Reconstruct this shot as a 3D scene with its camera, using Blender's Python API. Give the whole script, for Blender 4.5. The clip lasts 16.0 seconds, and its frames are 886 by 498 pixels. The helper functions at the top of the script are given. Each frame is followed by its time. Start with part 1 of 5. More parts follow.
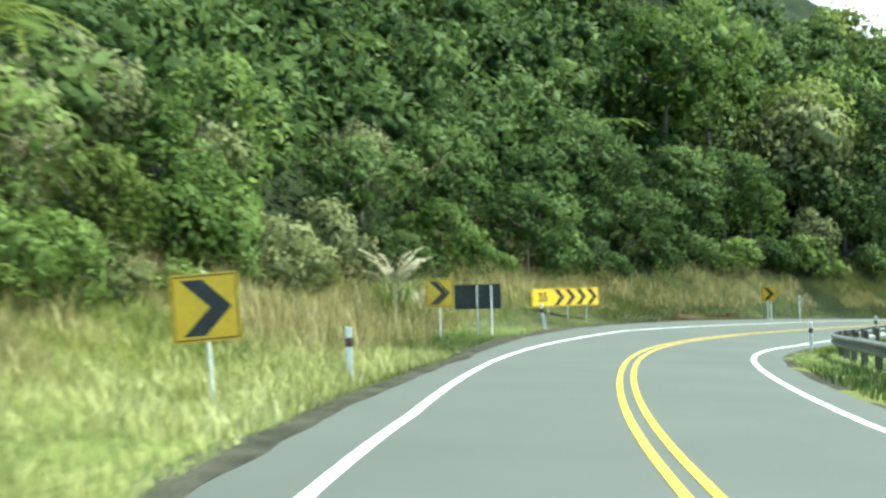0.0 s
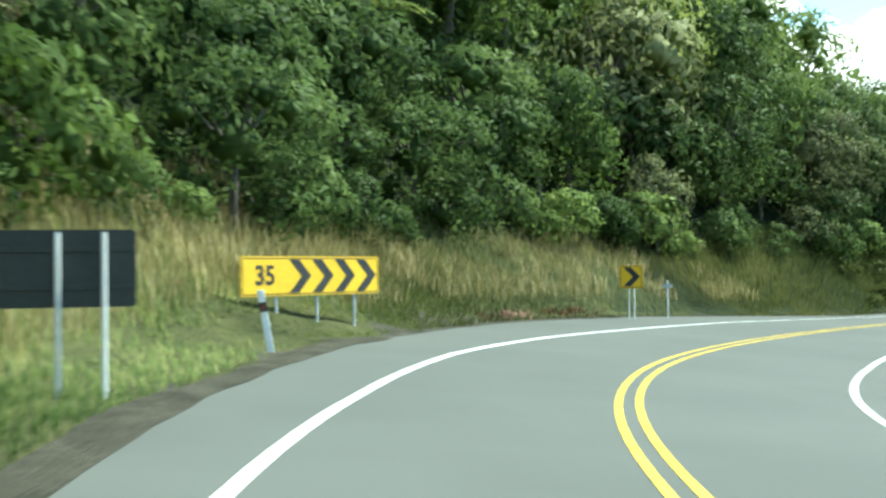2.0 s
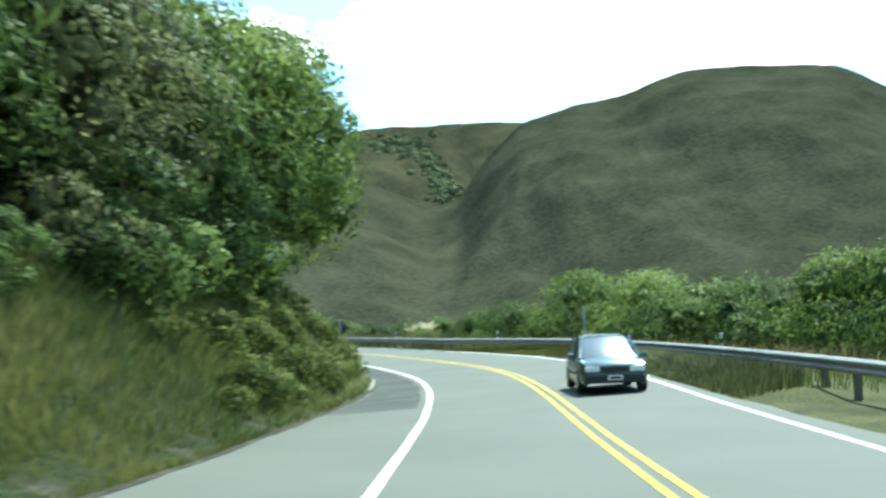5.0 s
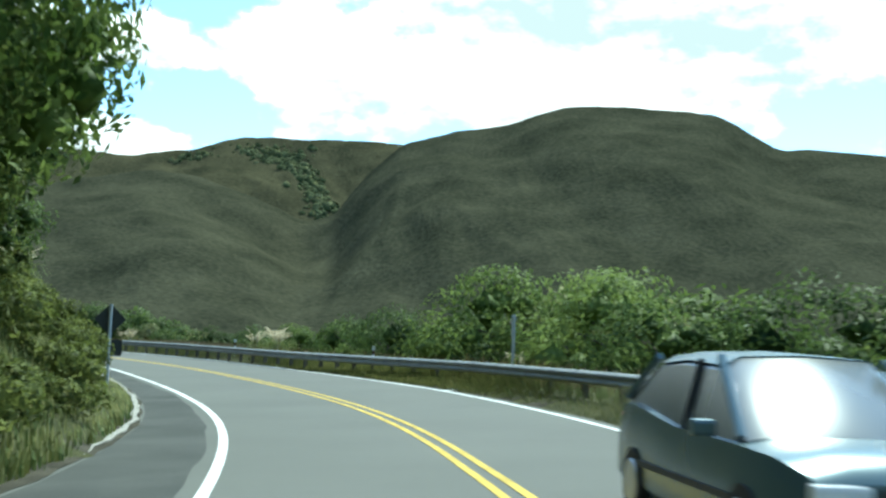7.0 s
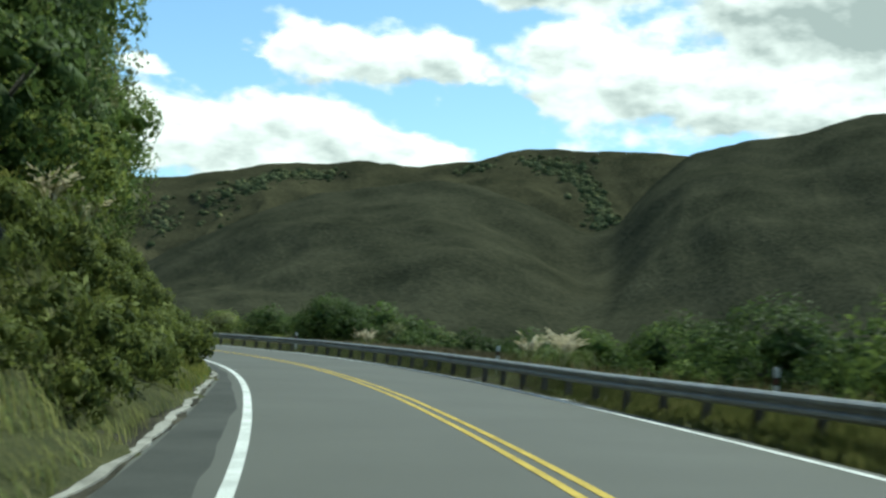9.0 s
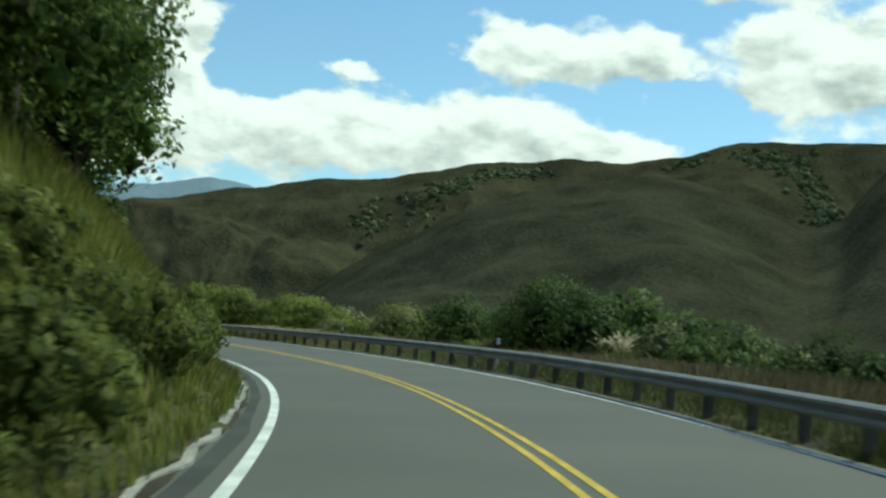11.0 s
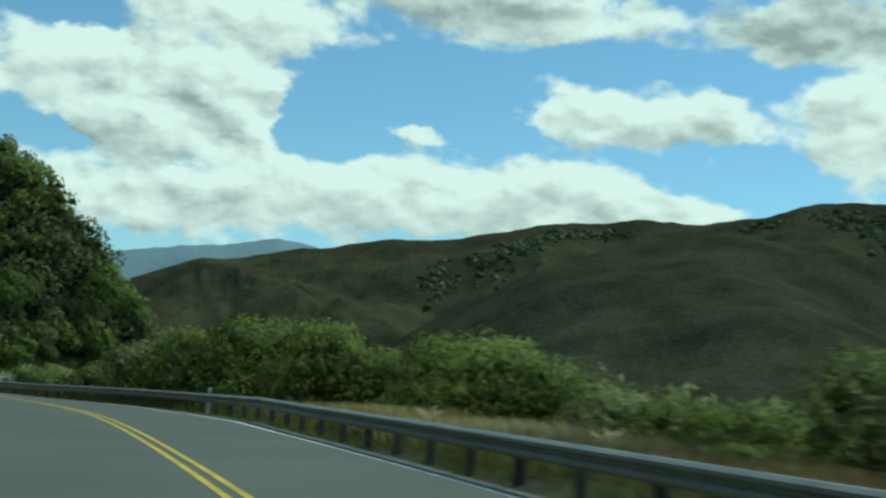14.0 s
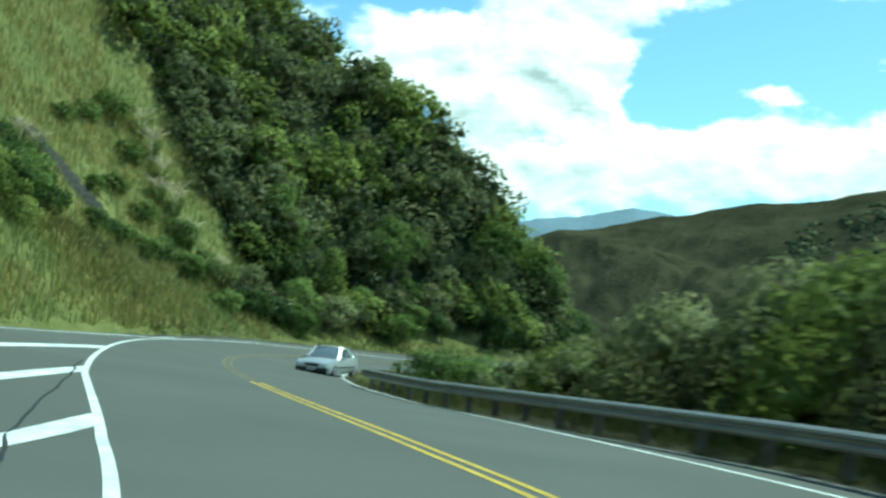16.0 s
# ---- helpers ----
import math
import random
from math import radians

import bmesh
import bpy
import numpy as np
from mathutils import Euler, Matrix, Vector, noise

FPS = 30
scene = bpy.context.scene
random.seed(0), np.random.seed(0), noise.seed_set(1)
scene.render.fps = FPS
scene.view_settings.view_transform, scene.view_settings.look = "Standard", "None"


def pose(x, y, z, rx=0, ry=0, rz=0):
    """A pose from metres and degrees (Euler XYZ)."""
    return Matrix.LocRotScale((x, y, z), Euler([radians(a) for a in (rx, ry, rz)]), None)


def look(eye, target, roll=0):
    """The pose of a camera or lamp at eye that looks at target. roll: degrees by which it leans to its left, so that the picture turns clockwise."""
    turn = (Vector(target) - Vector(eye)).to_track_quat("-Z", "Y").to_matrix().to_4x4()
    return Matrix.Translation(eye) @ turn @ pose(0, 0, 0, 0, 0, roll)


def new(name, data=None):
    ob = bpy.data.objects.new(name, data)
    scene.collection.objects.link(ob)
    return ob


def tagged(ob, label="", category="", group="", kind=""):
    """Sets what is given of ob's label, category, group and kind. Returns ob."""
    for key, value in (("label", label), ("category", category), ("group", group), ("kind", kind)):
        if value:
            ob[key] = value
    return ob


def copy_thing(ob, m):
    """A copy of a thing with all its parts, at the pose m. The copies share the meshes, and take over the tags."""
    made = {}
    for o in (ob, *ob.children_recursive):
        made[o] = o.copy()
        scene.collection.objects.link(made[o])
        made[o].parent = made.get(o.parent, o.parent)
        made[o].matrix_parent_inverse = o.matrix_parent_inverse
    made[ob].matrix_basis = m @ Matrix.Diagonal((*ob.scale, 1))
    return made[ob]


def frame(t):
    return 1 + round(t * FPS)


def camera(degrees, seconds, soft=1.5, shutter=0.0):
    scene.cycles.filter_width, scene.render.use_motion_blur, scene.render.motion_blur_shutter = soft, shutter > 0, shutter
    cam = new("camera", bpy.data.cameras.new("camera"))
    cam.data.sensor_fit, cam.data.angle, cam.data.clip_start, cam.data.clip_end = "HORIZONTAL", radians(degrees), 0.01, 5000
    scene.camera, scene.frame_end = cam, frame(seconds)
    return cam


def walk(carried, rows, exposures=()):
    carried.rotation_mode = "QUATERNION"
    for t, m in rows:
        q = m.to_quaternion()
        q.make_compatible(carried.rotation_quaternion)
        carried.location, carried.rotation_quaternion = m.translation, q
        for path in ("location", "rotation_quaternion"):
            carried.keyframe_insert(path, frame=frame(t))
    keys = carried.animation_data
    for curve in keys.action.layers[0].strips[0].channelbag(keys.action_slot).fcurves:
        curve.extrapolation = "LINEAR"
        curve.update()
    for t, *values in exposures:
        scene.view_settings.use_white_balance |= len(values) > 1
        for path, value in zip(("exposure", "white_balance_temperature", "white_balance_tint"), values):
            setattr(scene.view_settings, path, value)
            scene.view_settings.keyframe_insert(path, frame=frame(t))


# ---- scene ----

# ---------------------------------------------------------------- camera
cam = camera(42.0, 16.0, 2.5, 0.4)
PATH = [
    (0.0, pose(-1.587, -2.915, 1.856, 92.41, 1.68, 0.03)),
    (0.5, pose(-1.431, 3.339, 1.833, 92.02, 0.78, -3.93)),
    (1.0, pose(-1.187, 9.881, 1.814, 91.50, 0.38, -7.64)),
    (1.5, pose(-0.561, 16.357, 1.792, 91.22, 0.22, -10.63)),
    (2.0, pose(0.526, 22.993, 1.761, 91.17, 0.70, -13.97)),
    (2.5, pose(2.066, 29.675, 1.739, 91.23, 0.73, -18.21)),
    (3.0, pose(4.131, 36.181, 1.723, 91.21, 1.29, -23.96)),
    (3.5, pose(6.968, 42.069, 1.695, 91.45, 2.18, -30.01)),
    (4.0, pose(10.482, 47.256, 1.625, 92.00, 2.69, -37.54)),
    (4.5, pose(14.477, 51.847, 1.572, 93.18, 2.67, -45.55)),
    (5.0, pose(18.743, 55.779, 1.509, 93.82, 1.99, -52.92)),
    (5.5, pose(23.268, 59.000, 1.381, 94.38, 0.91, -57.57)),
    (6.0, pose(27.647, 62.093, 1.267, 94.71, -0.19, -59.95)),
    (6.5, pose(32.024, 65.228, 1.156, 94.89, -1.20, -60.48)),
    (7.0, pose(36.552, 68.538, 1.087, 94.93, -2.04, -59.59)),
    (7.5, pose(41.362, 72.148, 1.036, 94.92, -2.61, -57.68)),
    (8.0, pose(46.407, 76.187, 0.978, 94.95, -2.96, -55.41)),
    (8.5, pose(51.435, 80.020, 0.995, 94.91, -3.63, -50.69)),
    (9.0, pose(56.222, 84.599, 1.014, 94.85, -4.28, -45.87)),
    (9.5, pose(60.863, 89.716, 1.076, 94.40, -4.23, -42.01)),
    (10.0, pose(65.327, 95.164, 1.146, 94.19, -3.76, -38.81)),
    (10.5, pose(69.835, 100.848, 1.251, 94.06, -4.03, -36.83)),
    (11.0, pose(74.223, 106.871, 1.294, 94.07, -4.63, -35.63)),
    (11.5, pose(78.485, 113.254, 1.308, 94.25, -5.38, -35.06)),
    (12.0, pose(82.637, 120.037, 1.315, 94.60, -5.98, -34.92)),
    (12.5, pose(86.069, 127.560, 1.260, 95.21, -6.08, -35.00)),
    (13.0, pose(89.550, 135.374, 1.238, 96.09, -5.50, -35.03)),
    (13.5, pose(92.342, 143.609, 1.226, 96.71, -5.32, -34.54)),
    (14.0, pose(94.799, 152.269, 1.227, 96.97, -5.18, -32.46)),
    (14.5, pose(96.930, 161.140, 1.187, 96.36, -5.60, -28.22)),
    (15.0, pose(98.843, 170.224, 1.192, 95.59, -5.41, -23.92)),
    (15.5, pose(100.367, 179.418, 1.099, 94.91, -4.58, -19.86)),
    (16.0, pose(101.411, 188.255, 0.982, 93.98, -4.96, -14.86)),
]
EXPO = [(0.0, 1.52, 6200, -16), (2.0, 1.40, 6050, -15), (4.0, 1.50, 5950, -16), (5.2, 1.48, 5850, -15), (7.4, 0.76, 5750, -14), (8.5, 0.32, 6000, -13),
        (10.2, -0.08, 6350, -15), (12.4, -0.22, 6000, -24), (14.0, -0.40, 5750, -27), (15.0, -0.10, 5600, -28), (16.0, 0.42, 5500, -31)]
walk(cam, PATH, EXPO)

# ---------------------------------------------------------------- world and sun
SUN_AZ, SUN_EL = 82.0, 54.0          # clockwise from +y, above the horizon
world = bpy.data.worlds.new("sky")
scene.world = world
world.use_nodes = True


# cloud banks low over the ridge: bearing, height angle, half widths (degrees), weight
LOW_BANKS = [
    (14.5, 13.4, 5.4, 2.2, 0.36), (20.3, 13.9, 3.4, 1.8, 0.32), (16.6, 11.4, 2.8, 1.3, 0.22), (18.4, 17.4, 4.6, 1.5, 0.30), (23.0, 17.0, 3.2, 1.4, 0.24),
    (16.5, 11.0, 4.4, 1.5, 0.30), (20.6, 12.0, 2.4, 1.6, 0.30), (17.0, 8.0, 5.0, 1.9, 0.32), (24.0, 8.8, 5.0, 1.9, 0.34), (30.5, 9.4, 5.0, 2.0, 0.36), (37.5, 9.8, 4.8, 2.1, 0.36), (43.5, 9.2, 3.6, 1.3, 0.30),
]
# higher puffs and sheets
HIGH_BANKS = [
    (38.6, 13.9, 3.6, 1.5, 0.36), (44.0, 14.1, 3.6, 1.2, 0.32), (52.6, 14.2, 4.4, 2.4, 0.38), (60.5, 13.2, 6.0, 2.2, 0.36), (68.0, 13.2, 7.0, 1.9, 0.34),
    (66.0, 16.8, 9.0, 2.4, 0.40), (76.0, 15.2, 6.0, 2.2, 0.34), (35.5, 18.8, 7.0, 1.3, 0.34), (50.0, 18.4, 6.0, 1.6, 0.34), (30.0, 12.5, 2.2, 0.45, 0.20),
]
# blue gaps
GAPS = [
    (25.6, 12.7, 3.2, 1.9, -0.34), (31.0, 15.1, 5.0, 1.7, -0.36), (40.5, 16.6, 5.0, 0.8, -0.34), (47.3, 11.5, 2.2, 1.5, -0.38), (33.4, 12.8, 2.8, 0.8, -0.28),
    (12.2, 10.5, 2.4, 0.7, -0.26), (12.6, 16.6, 2.6, 1.2, -0.30), (20.4, 11.4, 1.4, 0.6, -0.16), (78.5, 11.4, 2.6, 1.0, -0.28), (18.4, 10.0, 1.0, 0.5, -0.16),
]
# thick cloud with a grey base: bearing, height angle, half widths
GREY = [(66.0, 16.6, 9.0, 2.6), (76.0, 15.4, 6.0, 2.2), (50.0, 18.8, 7.0, 1.4), (30.0, 19.0, 9.0, 1.1)]


def build_sky(nt):
    n, l = nt.nodes, nt.links
    n.clear()
    out = n.new("ShaderNodeOutputWorld")
    bg = n.new("ShaderNodeBackground")
    sky = n.new("ShaderNodeTexSky")
    sky.sky_type = "NISHITA"
    sky.sun_disc = False
    sky.sun_elevation, sky.sun_rotation = radians(SUN_EL), radians(SUN_AZ)
    sky.air_density, sky.dust_density, sky.ozone_density = 1.0, 0.3, 4.0
    co = n.new("ShaderNodeTexCoord")

    def tex(vec, scale, detail, rough):
        t = n.new("ShaderNodeTexNoise")
        t.inputs["Scale"].default_value, t.inputs["Detail"].default_value, t.inputs["Roughness"].default_value = scale, detail, rough
        l.new(vec, t.inputs["Vector"])
        return t

    def arith(op, a, b=0.0):
        t = n.new("ShaderNodeMath")
        t.operation = op
        for k, v in ((0, a), (1, b)):
            if isinstance(v, float):
                t.inputs[k].default_value = v
            else:
                l.new(v, t.inputs[k])
        return t.outputs[0]

    def spread(v, a, b, c, d, smooth=False):
        t = n.new("ShaderNodeMapRange")
        if smooth:
            t.interpolation_type = "SMOOTHSTEP"
        for k, q in zip(("From Min", "From Max", "To Min", "To Max"), (a, b, c, d)):
            t.inputs[k].default_value = q
        l.new(v, t.inputs["Value"])
        return t.outputs[0]

    # bearing and height angle of the direction, in degrees
    sep = n.new("ShaderNodeSeparateXYZ")
    l.new(co.outputs["Generated"], sep.inputs[0])
    bearing = arith("MULTIPLY", arith("ARCTAN2", sep.outputs["X"], sep.outputs["Y"]), 57.2958)
    upward = arith("MULTIPLY", arith("ARCSINE", sep.outputs["Z"]), 57.2958)
    flat = n.new("ShaderNodeCombineXYZ")
    l.new(bearing, flat.inputs[0])
    l.new(upward, flat.inputs[1])

    def moved(vec, by):
        t = n.new("ShaderNodeVectorMath")
        t.operation = "ADD"
        t.inputs[1].default_value = by
        l.new(vec, t.inputs[0])
        return t.outputs[0]

    def stretched(vec, by):
        t = n.new("ShaderNodeVectorMath")
        t.operation = "MULTIPLY"
        t.inputs[1].default_value = by
        l.new(vec, t.inputs[0])
        return t.outputs[0]
    # ragged outlines: the plane of angles is warped before the banks are laid in it
    rag = tex(stretched(flat.outputs[0], (0.55, 0.9, 1.0)), 1.0, 4, 0.6)
    warp = n.new("ShaderNodeVectorMath")
    warp.operation = "MULTIPLY_ADD"
    warp.inputs[1].default_value = (2.4, 1.5, 0.0)
    l.new(rag.outputs["Color"], warp.inputs[0])
    l.new(moved(flat.outputs[0], (-1.2, -0.75, 0.0)), warp.inputs[2])

    def lobe(vec, u, v, ru, rv, w):
        t = n.new("ShaderNodeMapping")
        t.vector_type = "TEXTURE"
        t.inputs["Location"].default_value, t.inputs["Scale"].default_value = (u, v, 0), (ru, rv, 1)
        l.new(vec, t.inputs["Vector"])
        d = n.new("ShaderNodeVectorMath")
        d.operation = "LENGTH"
        l.new(t.outputs[0], d.inputs[0])
        return spread(d.outputs["Value"], 0.35, 1.35, w, 0.0, True)

    def density(vec, loose):
        big, small = tex(stretched(loose, (0.16, 0.30, 1.0)), 1.0, 3, 0.5), tex(stretched(loose, (0.42, 0.62, 1.0)), 1.0, 7, 0.52)
        total = arith("ADD", arith("MULTIPLY", big.outputs["Fac"], 0.42), arith("MULTIPLY", small.outputs["Fac"], 0.58))
        for row in LOW_BANKS + HIGH_BANKS + GAPS:
            total = arith("ADD", total, lobe(vec, *row))
        return total
    here = density(warp.outputs[0], flat.outputs[0])
    above = density(moved(warp.outputs[0], (0.25, 0.55, 0.0)), moved(flat.outputs[0], (0.25, 0.55, 0.0)))
    cover = spread(here, 0.49, 0.68, 0.0, 1.0, True)
    dark = arith("MULTIPLY", spread(here, 0.6, 0.95, 0.0, 1.0), 0.12)
    for row in GREY:
        dark = arith("ADD", dark, lobe(warp.outputs[0], *row, 0.42))
    puffs = tex(stretched(moved(flat.outputs[0], (3.0, 7.0, 0.0)), (0.30, 0.62, 1.0)), 1.0, 5, 0.55)
    dark = arith("ADD", dark, spread(puffs.outputs["Fac"], 0.36, 0.80, 0.0, 0.46, True))
    # bright tops and edges, grey undersides
    lit = arith("SUBTRACT", spread(arith("SUBTRACT", here, above), -0.44, 0.18, 0.0, 1.0), dark)
    ramp2 = n.new("ShaderNodeValToRGB")
    ramp2.color_ramp.elements[0].color = (0.40, 0.43, 0.44, 1)
    ramp2.color_ramp.elements[1].color = (1.0, 0.98, 0.99, 1)
    ramp2.color_ramp.elements[1].position = 0.66
    l.new(lit, ramp2.inputs[0])
    cl = n.new("ShaderNodeVectorMath")
    cl.operation = "SCALE"
    cl.inputs[3].default_value = 7.6
    l.new(ramp2.outputs[0], cl.inputs[0])
    mix = n.new("ShaderNodeMix")
    mix.data_type = "RGBA"
    l.new(cover, mix.inputs[0])
    l.new(sky.outputs[0], mix.inputs[6])
    l.new(cl.outputs[0], mix.inputs[7])
    l.new(mix.outputs[2], bg.inputs[0])
    bg.inputs[1].default_value = 0.15
    l.new(bg.outputs[0], out.inputs[0])


build_sky(world.node_tree)
sun = new("sun", bpy.data.lights.new("sun", "SUN"))
sun.data.energy, sun.data.angle, sun.data.color = 4.6, radians(1.5), (1.0, 0.95, 0.86)
sun.matrix_world = look((0, 0, 0), (-math.sin(radians(SUN_AZ)) * math.cos(radians(SUN_EL)), -math.cos(radians(SUN_AZ)) * math.cos(radians(SUN_EL)), -math.sin(radians(SUN_EL))))
sun.location = (0, 0, 300)

# ---------------------------------------------------------------- materials


def material(name, dark, light, rough=0.7, scale=3.0, fine=40.0, bump=0.2, metal=0.0, island=0.0, leafy=0.0, rnd=0.0, bump_dist=0.02, third=None, spec=0.5):
    """Two-scale noise between two colours, with bump; leafy lets light through; island / rnd vary by island or object."""
    m = bpy.data.materials.new(name)
    m.use_nodes = True
    nt = m.node_tree
    n, l = nt.nodes, nt.links
    bs = n["Principled BSDF"]
    bs.inputs["Roughness"].default_value, bs.inputs["Metallic"].default_value = rough, metal
    bs.inputs["Specular IOR Level"].default_value = spec
    co = n.new("ShaderNodeNewGeometry")
    t1, t2 = n.new("ShaderNodeTexNoise"), n.new("ShaderNodeTexNoise")
    for t, s in ((t1, scale), (t2, fine)):
        t.inputs["Scale"].default_value, t.inputs["Detail"].default_value = s, 6
        l.new(co.outputs["Position"], t.inputs["Vector"])
    mixf = n.new("ShaderNodeMath")
    mixf.operation = "MULTIPLY_ADD"
    mixf.inputs[1].default_value, mixf.inputs[2].default_value = 0.45, 0.0
    l.new(t2.outputs["Fac"], mixf.inputs[0])
    sumf = n.new("ShaderNodeMath")
    sumf.operation = "MULTIPLY_ADD"
    sumf.inputs[1].default_value = 0.55
    l.new(t1.outputs["Fac"], sumf.inputs[0])
    l.new(mixf.outputs[0], sumf.inputs[2])
    fac = sumf.outputs[0]
    for amount, node, socket in ((island, co, "Random Per Island"), (rnd, None, "Random")):
        if not amount:
            continue
        a = n.new("ShaderNodeMath")
        a.operation = "MULTIPLY_ADD"
        a.inputs[1].default_value = amount
        l.new((node or n.new("ShaderNodeObjectInfo")).outputs[socket], a.inputs[0])
        b = n.new("ShaderNodeMath")
        b.operation = "SUBTRACT"
        b.inputs[1].default_value = amount / 2
        l.new(fac, a.inputs[2])
        l.new(a.outputs[0], b.inputs[0])
        fac = b.outputs[0]
    ramp = n.new("ShaderNodeValToRGB")
    e = ramp.color_ramp.elements
    e[0].position, e[1].position = 0.36, 0.64
    e[0].color, e[1].color = (*dark, 1), (*light, 1)
    if third:
        x = e.new(0.86)
        x.color = (*third, 1)
    l.new(fac, ramp.inputs[0])
    l.new(ramp.outputs[0], bs.inputs["Base Color"])
    if bump:
        bp = n.new("ShaderNodeBump")
        bp.inputs["Strength"].default_value, bp.inputs["Distance"].default_value = bump, bump_dist
        l.new(t2.outputs["Fac"], bp.inputs["Height"])
        l.new(bp.outputs[0], bs.inputs["Normal"])
    if leafy:
        tr = n.new("ShaderNodeBsdfTranslucent")
        l.new(ramp.outputs[0], tr.inputs[0])
        mx = n.new("ShaderNodeMixShader")
        mx.inputs[0].default_value = leafy
        l.new(bs.outputs[0], mx.inputs[1])
        l.new(tr.outputs[0], mx.inputs[2])
        l.new(mx.outputs[0], n["Material Output"].inputs[0])
    return m


def plain(name, col, rough=0.5, metal=0.0, trans=0.0):
    m = bpy.data.materials.new(name)
    m.use_nodes = True
    b = m.node_tree.nodes["Principled BSDF"]
    b.inputs["Base Color"].default_value = (*col, 1)
    b.inputs["Roughness"].default_value, b.inputs["Metallic"].default_value = rough, metal
    b.inputs["Transmission Weight"].default_value = trans
    return m


M_ASPHALT = material("asphalt", (0.080, 0.0825, 0.0725), (0.102, 0.1045, 0.092), 0.85, 0.25, 70, 0.3, bump_dist=0.005, spec=0.25)
M_SHOULDER = material("old_asphalt", (0.042, 0.045, 0.041), (0.075, 0.078, 0.071), 0.85, 0.6, 45, 0.4, bump_dist=0.008, spec=0.1)
M_WHITE = material("road_paint_white", (0.40, 0.415, 0.395), (0.78, 0.80, 0.78), 0.8, 1.5, 50, 0.2, bump_dist=0.003, spec=0.15)
M_YELLOW = material("road_paint_yellow", (0.34, 0.245, 0.045), (0.57, 0.415, 0.075), 0.8, 1.5, 50, 0.2, bump_dist=0.003, spec=0.15)
M_DIRT = material("gravel_dirt", (0.026, 0.025, 0.019), (0.085, 0.078, 0.058), 0.95, 1.4, 22, 0.8, bump_dist=0.05, spec=0.05)
M_GRASSLAND = material("grass_ground", (0.085, 0.10, 0.028), (0.20, 0.195, 0.07), 0.95, 0.35, 9, 0.8, bump_dist=0.15, spec=0.1)
M_YELLOWWORN = material("worn_yellow_paint", (0.105, 0.100, 0.075), (0.20, 0.17, 0.085), 0.85, 1.5, 50, 0.2, bump_dist=0.003, spec=0.15)
M_RAILGROUND = material("rough_verge_ground", (0.030, 0.036, 0.014), (0.085, 0.085, 0.034), 0.95, 0.8, 11, 0.8, bump_dist=0.12, spec=0.1)
# forest floor darkened so gaps between crowns look shadowed
M_FLOORSHADE = material("forest_floor", (0.011, 0.017, 0.007), (0.032, 0.042, 0.016), 0.95, 0.5, 6, 0.8, bump_dist=0.3, spec=0.1)
# ridge and spur colours are raised and greyed for distance haze
M_HEATH = material("heath_slope", (0.028, 0.029, 0.017), (0.068, 0.064, 0.036), 0.95, 0.012, 0.16, 0.6, bump_dist=5.0, third=(0.12, 0.108, 0.06), spec=0.0)
# spur scrub darker than the heath: cloud shade put into its colour
M_SPURSHADE = material("dark_scrub", (0.024, 0.026, 0.0165), (0.057, 0.057, 0.036), 0.95, 0.014, 0.2, 0.5, bump_dist=4.0, third=(0.098, 0.092, 0.052), spec=0.0)
# lighter than the heath: a patch of sun is put into this leaf colour
M_GULLYLIT = material("gully_bush_leaf", (0.055, 0.068, 0.033), (0.135, 0.145, 0.07), 0.9, 0.05, 0.5, 0.5, bump_dist=1.5, third=(0.19, 0.19, 0.10), island=0.5, spec=0.0)
# bush of the far range with the blue of distance haze mixed in
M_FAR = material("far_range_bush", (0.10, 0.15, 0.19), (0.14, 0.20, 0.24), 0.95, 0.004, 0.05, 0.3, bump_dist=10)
M_LEAF = [
    material("leaf_mid_green", (0.056, 0.090, 0.018), (0.195, 0.255, 0.072), 0.65, 0.3, 3, 0.0, island=0.14, rnd=0.22, leafy=0.42, third=(0.29, 0.33, 0.12), spec=0.08),
    material("leaf_dark_green", (0.034, 0.058, 0.016), (0.112, 0.158, 0.048), 0.6, 0.3, 3, 0.0, island=0.14, rnd=0.22, leafy=0.42, third=(0.21, 0.25, 0.09), spec=0.08),
    material("leaf_yellow_green", (0.078, 0.103, 0.021), (0.232, 0.272, 0.070), 0.65, 0.3, 3, 0.0, island=0.14, rnd=0.22, leafy=0.42, third=(0.36, 0.38, 0.13), spec=0.08),
    material("leaf_grey_green", (0.088, 0.100, 0.044), (0.262, 0.274, 0.122), 0.6, 0.3, 3, 0.0, island=0.14, rnd=0.22, leafy=0.42, third=(0.40, 0.42, 0.22), spec=0.08),
]
M_FERNLEAF = material("olive_fern_leaf", (0.048, 0.064, 0.016), (0.150, 0.176, 0.048), 0.65, 0.3, 3, 0.0, island=0.3, leafy=0.42, third=(0.26, 0.28, 0.10), spec=0.08)
M_BARK = material("bark", (0.05, 0.04, 0.03), (0.14, 0.12, 0.09), 0.9, 3, 30, 0.6)
M_GRASS = material("grass_blades", (0.075, 0.12, 0.025), (0.20, 0.235, 0.06), 0.7, 0.16, 1.5, 0, island=0.5, leafy=0.3, third=(0.36, 0.33, 0.14), spec=0.2)
M_VERGE = material("verge_blades", (0.12, 0.15, 0.038), (0.29, 0.305, 0.095), 0.7, 0.16, 1.5, 0, island=0.5, leafy=0.3, third=(0.56, 0.52, 0.23), spec=0.2)
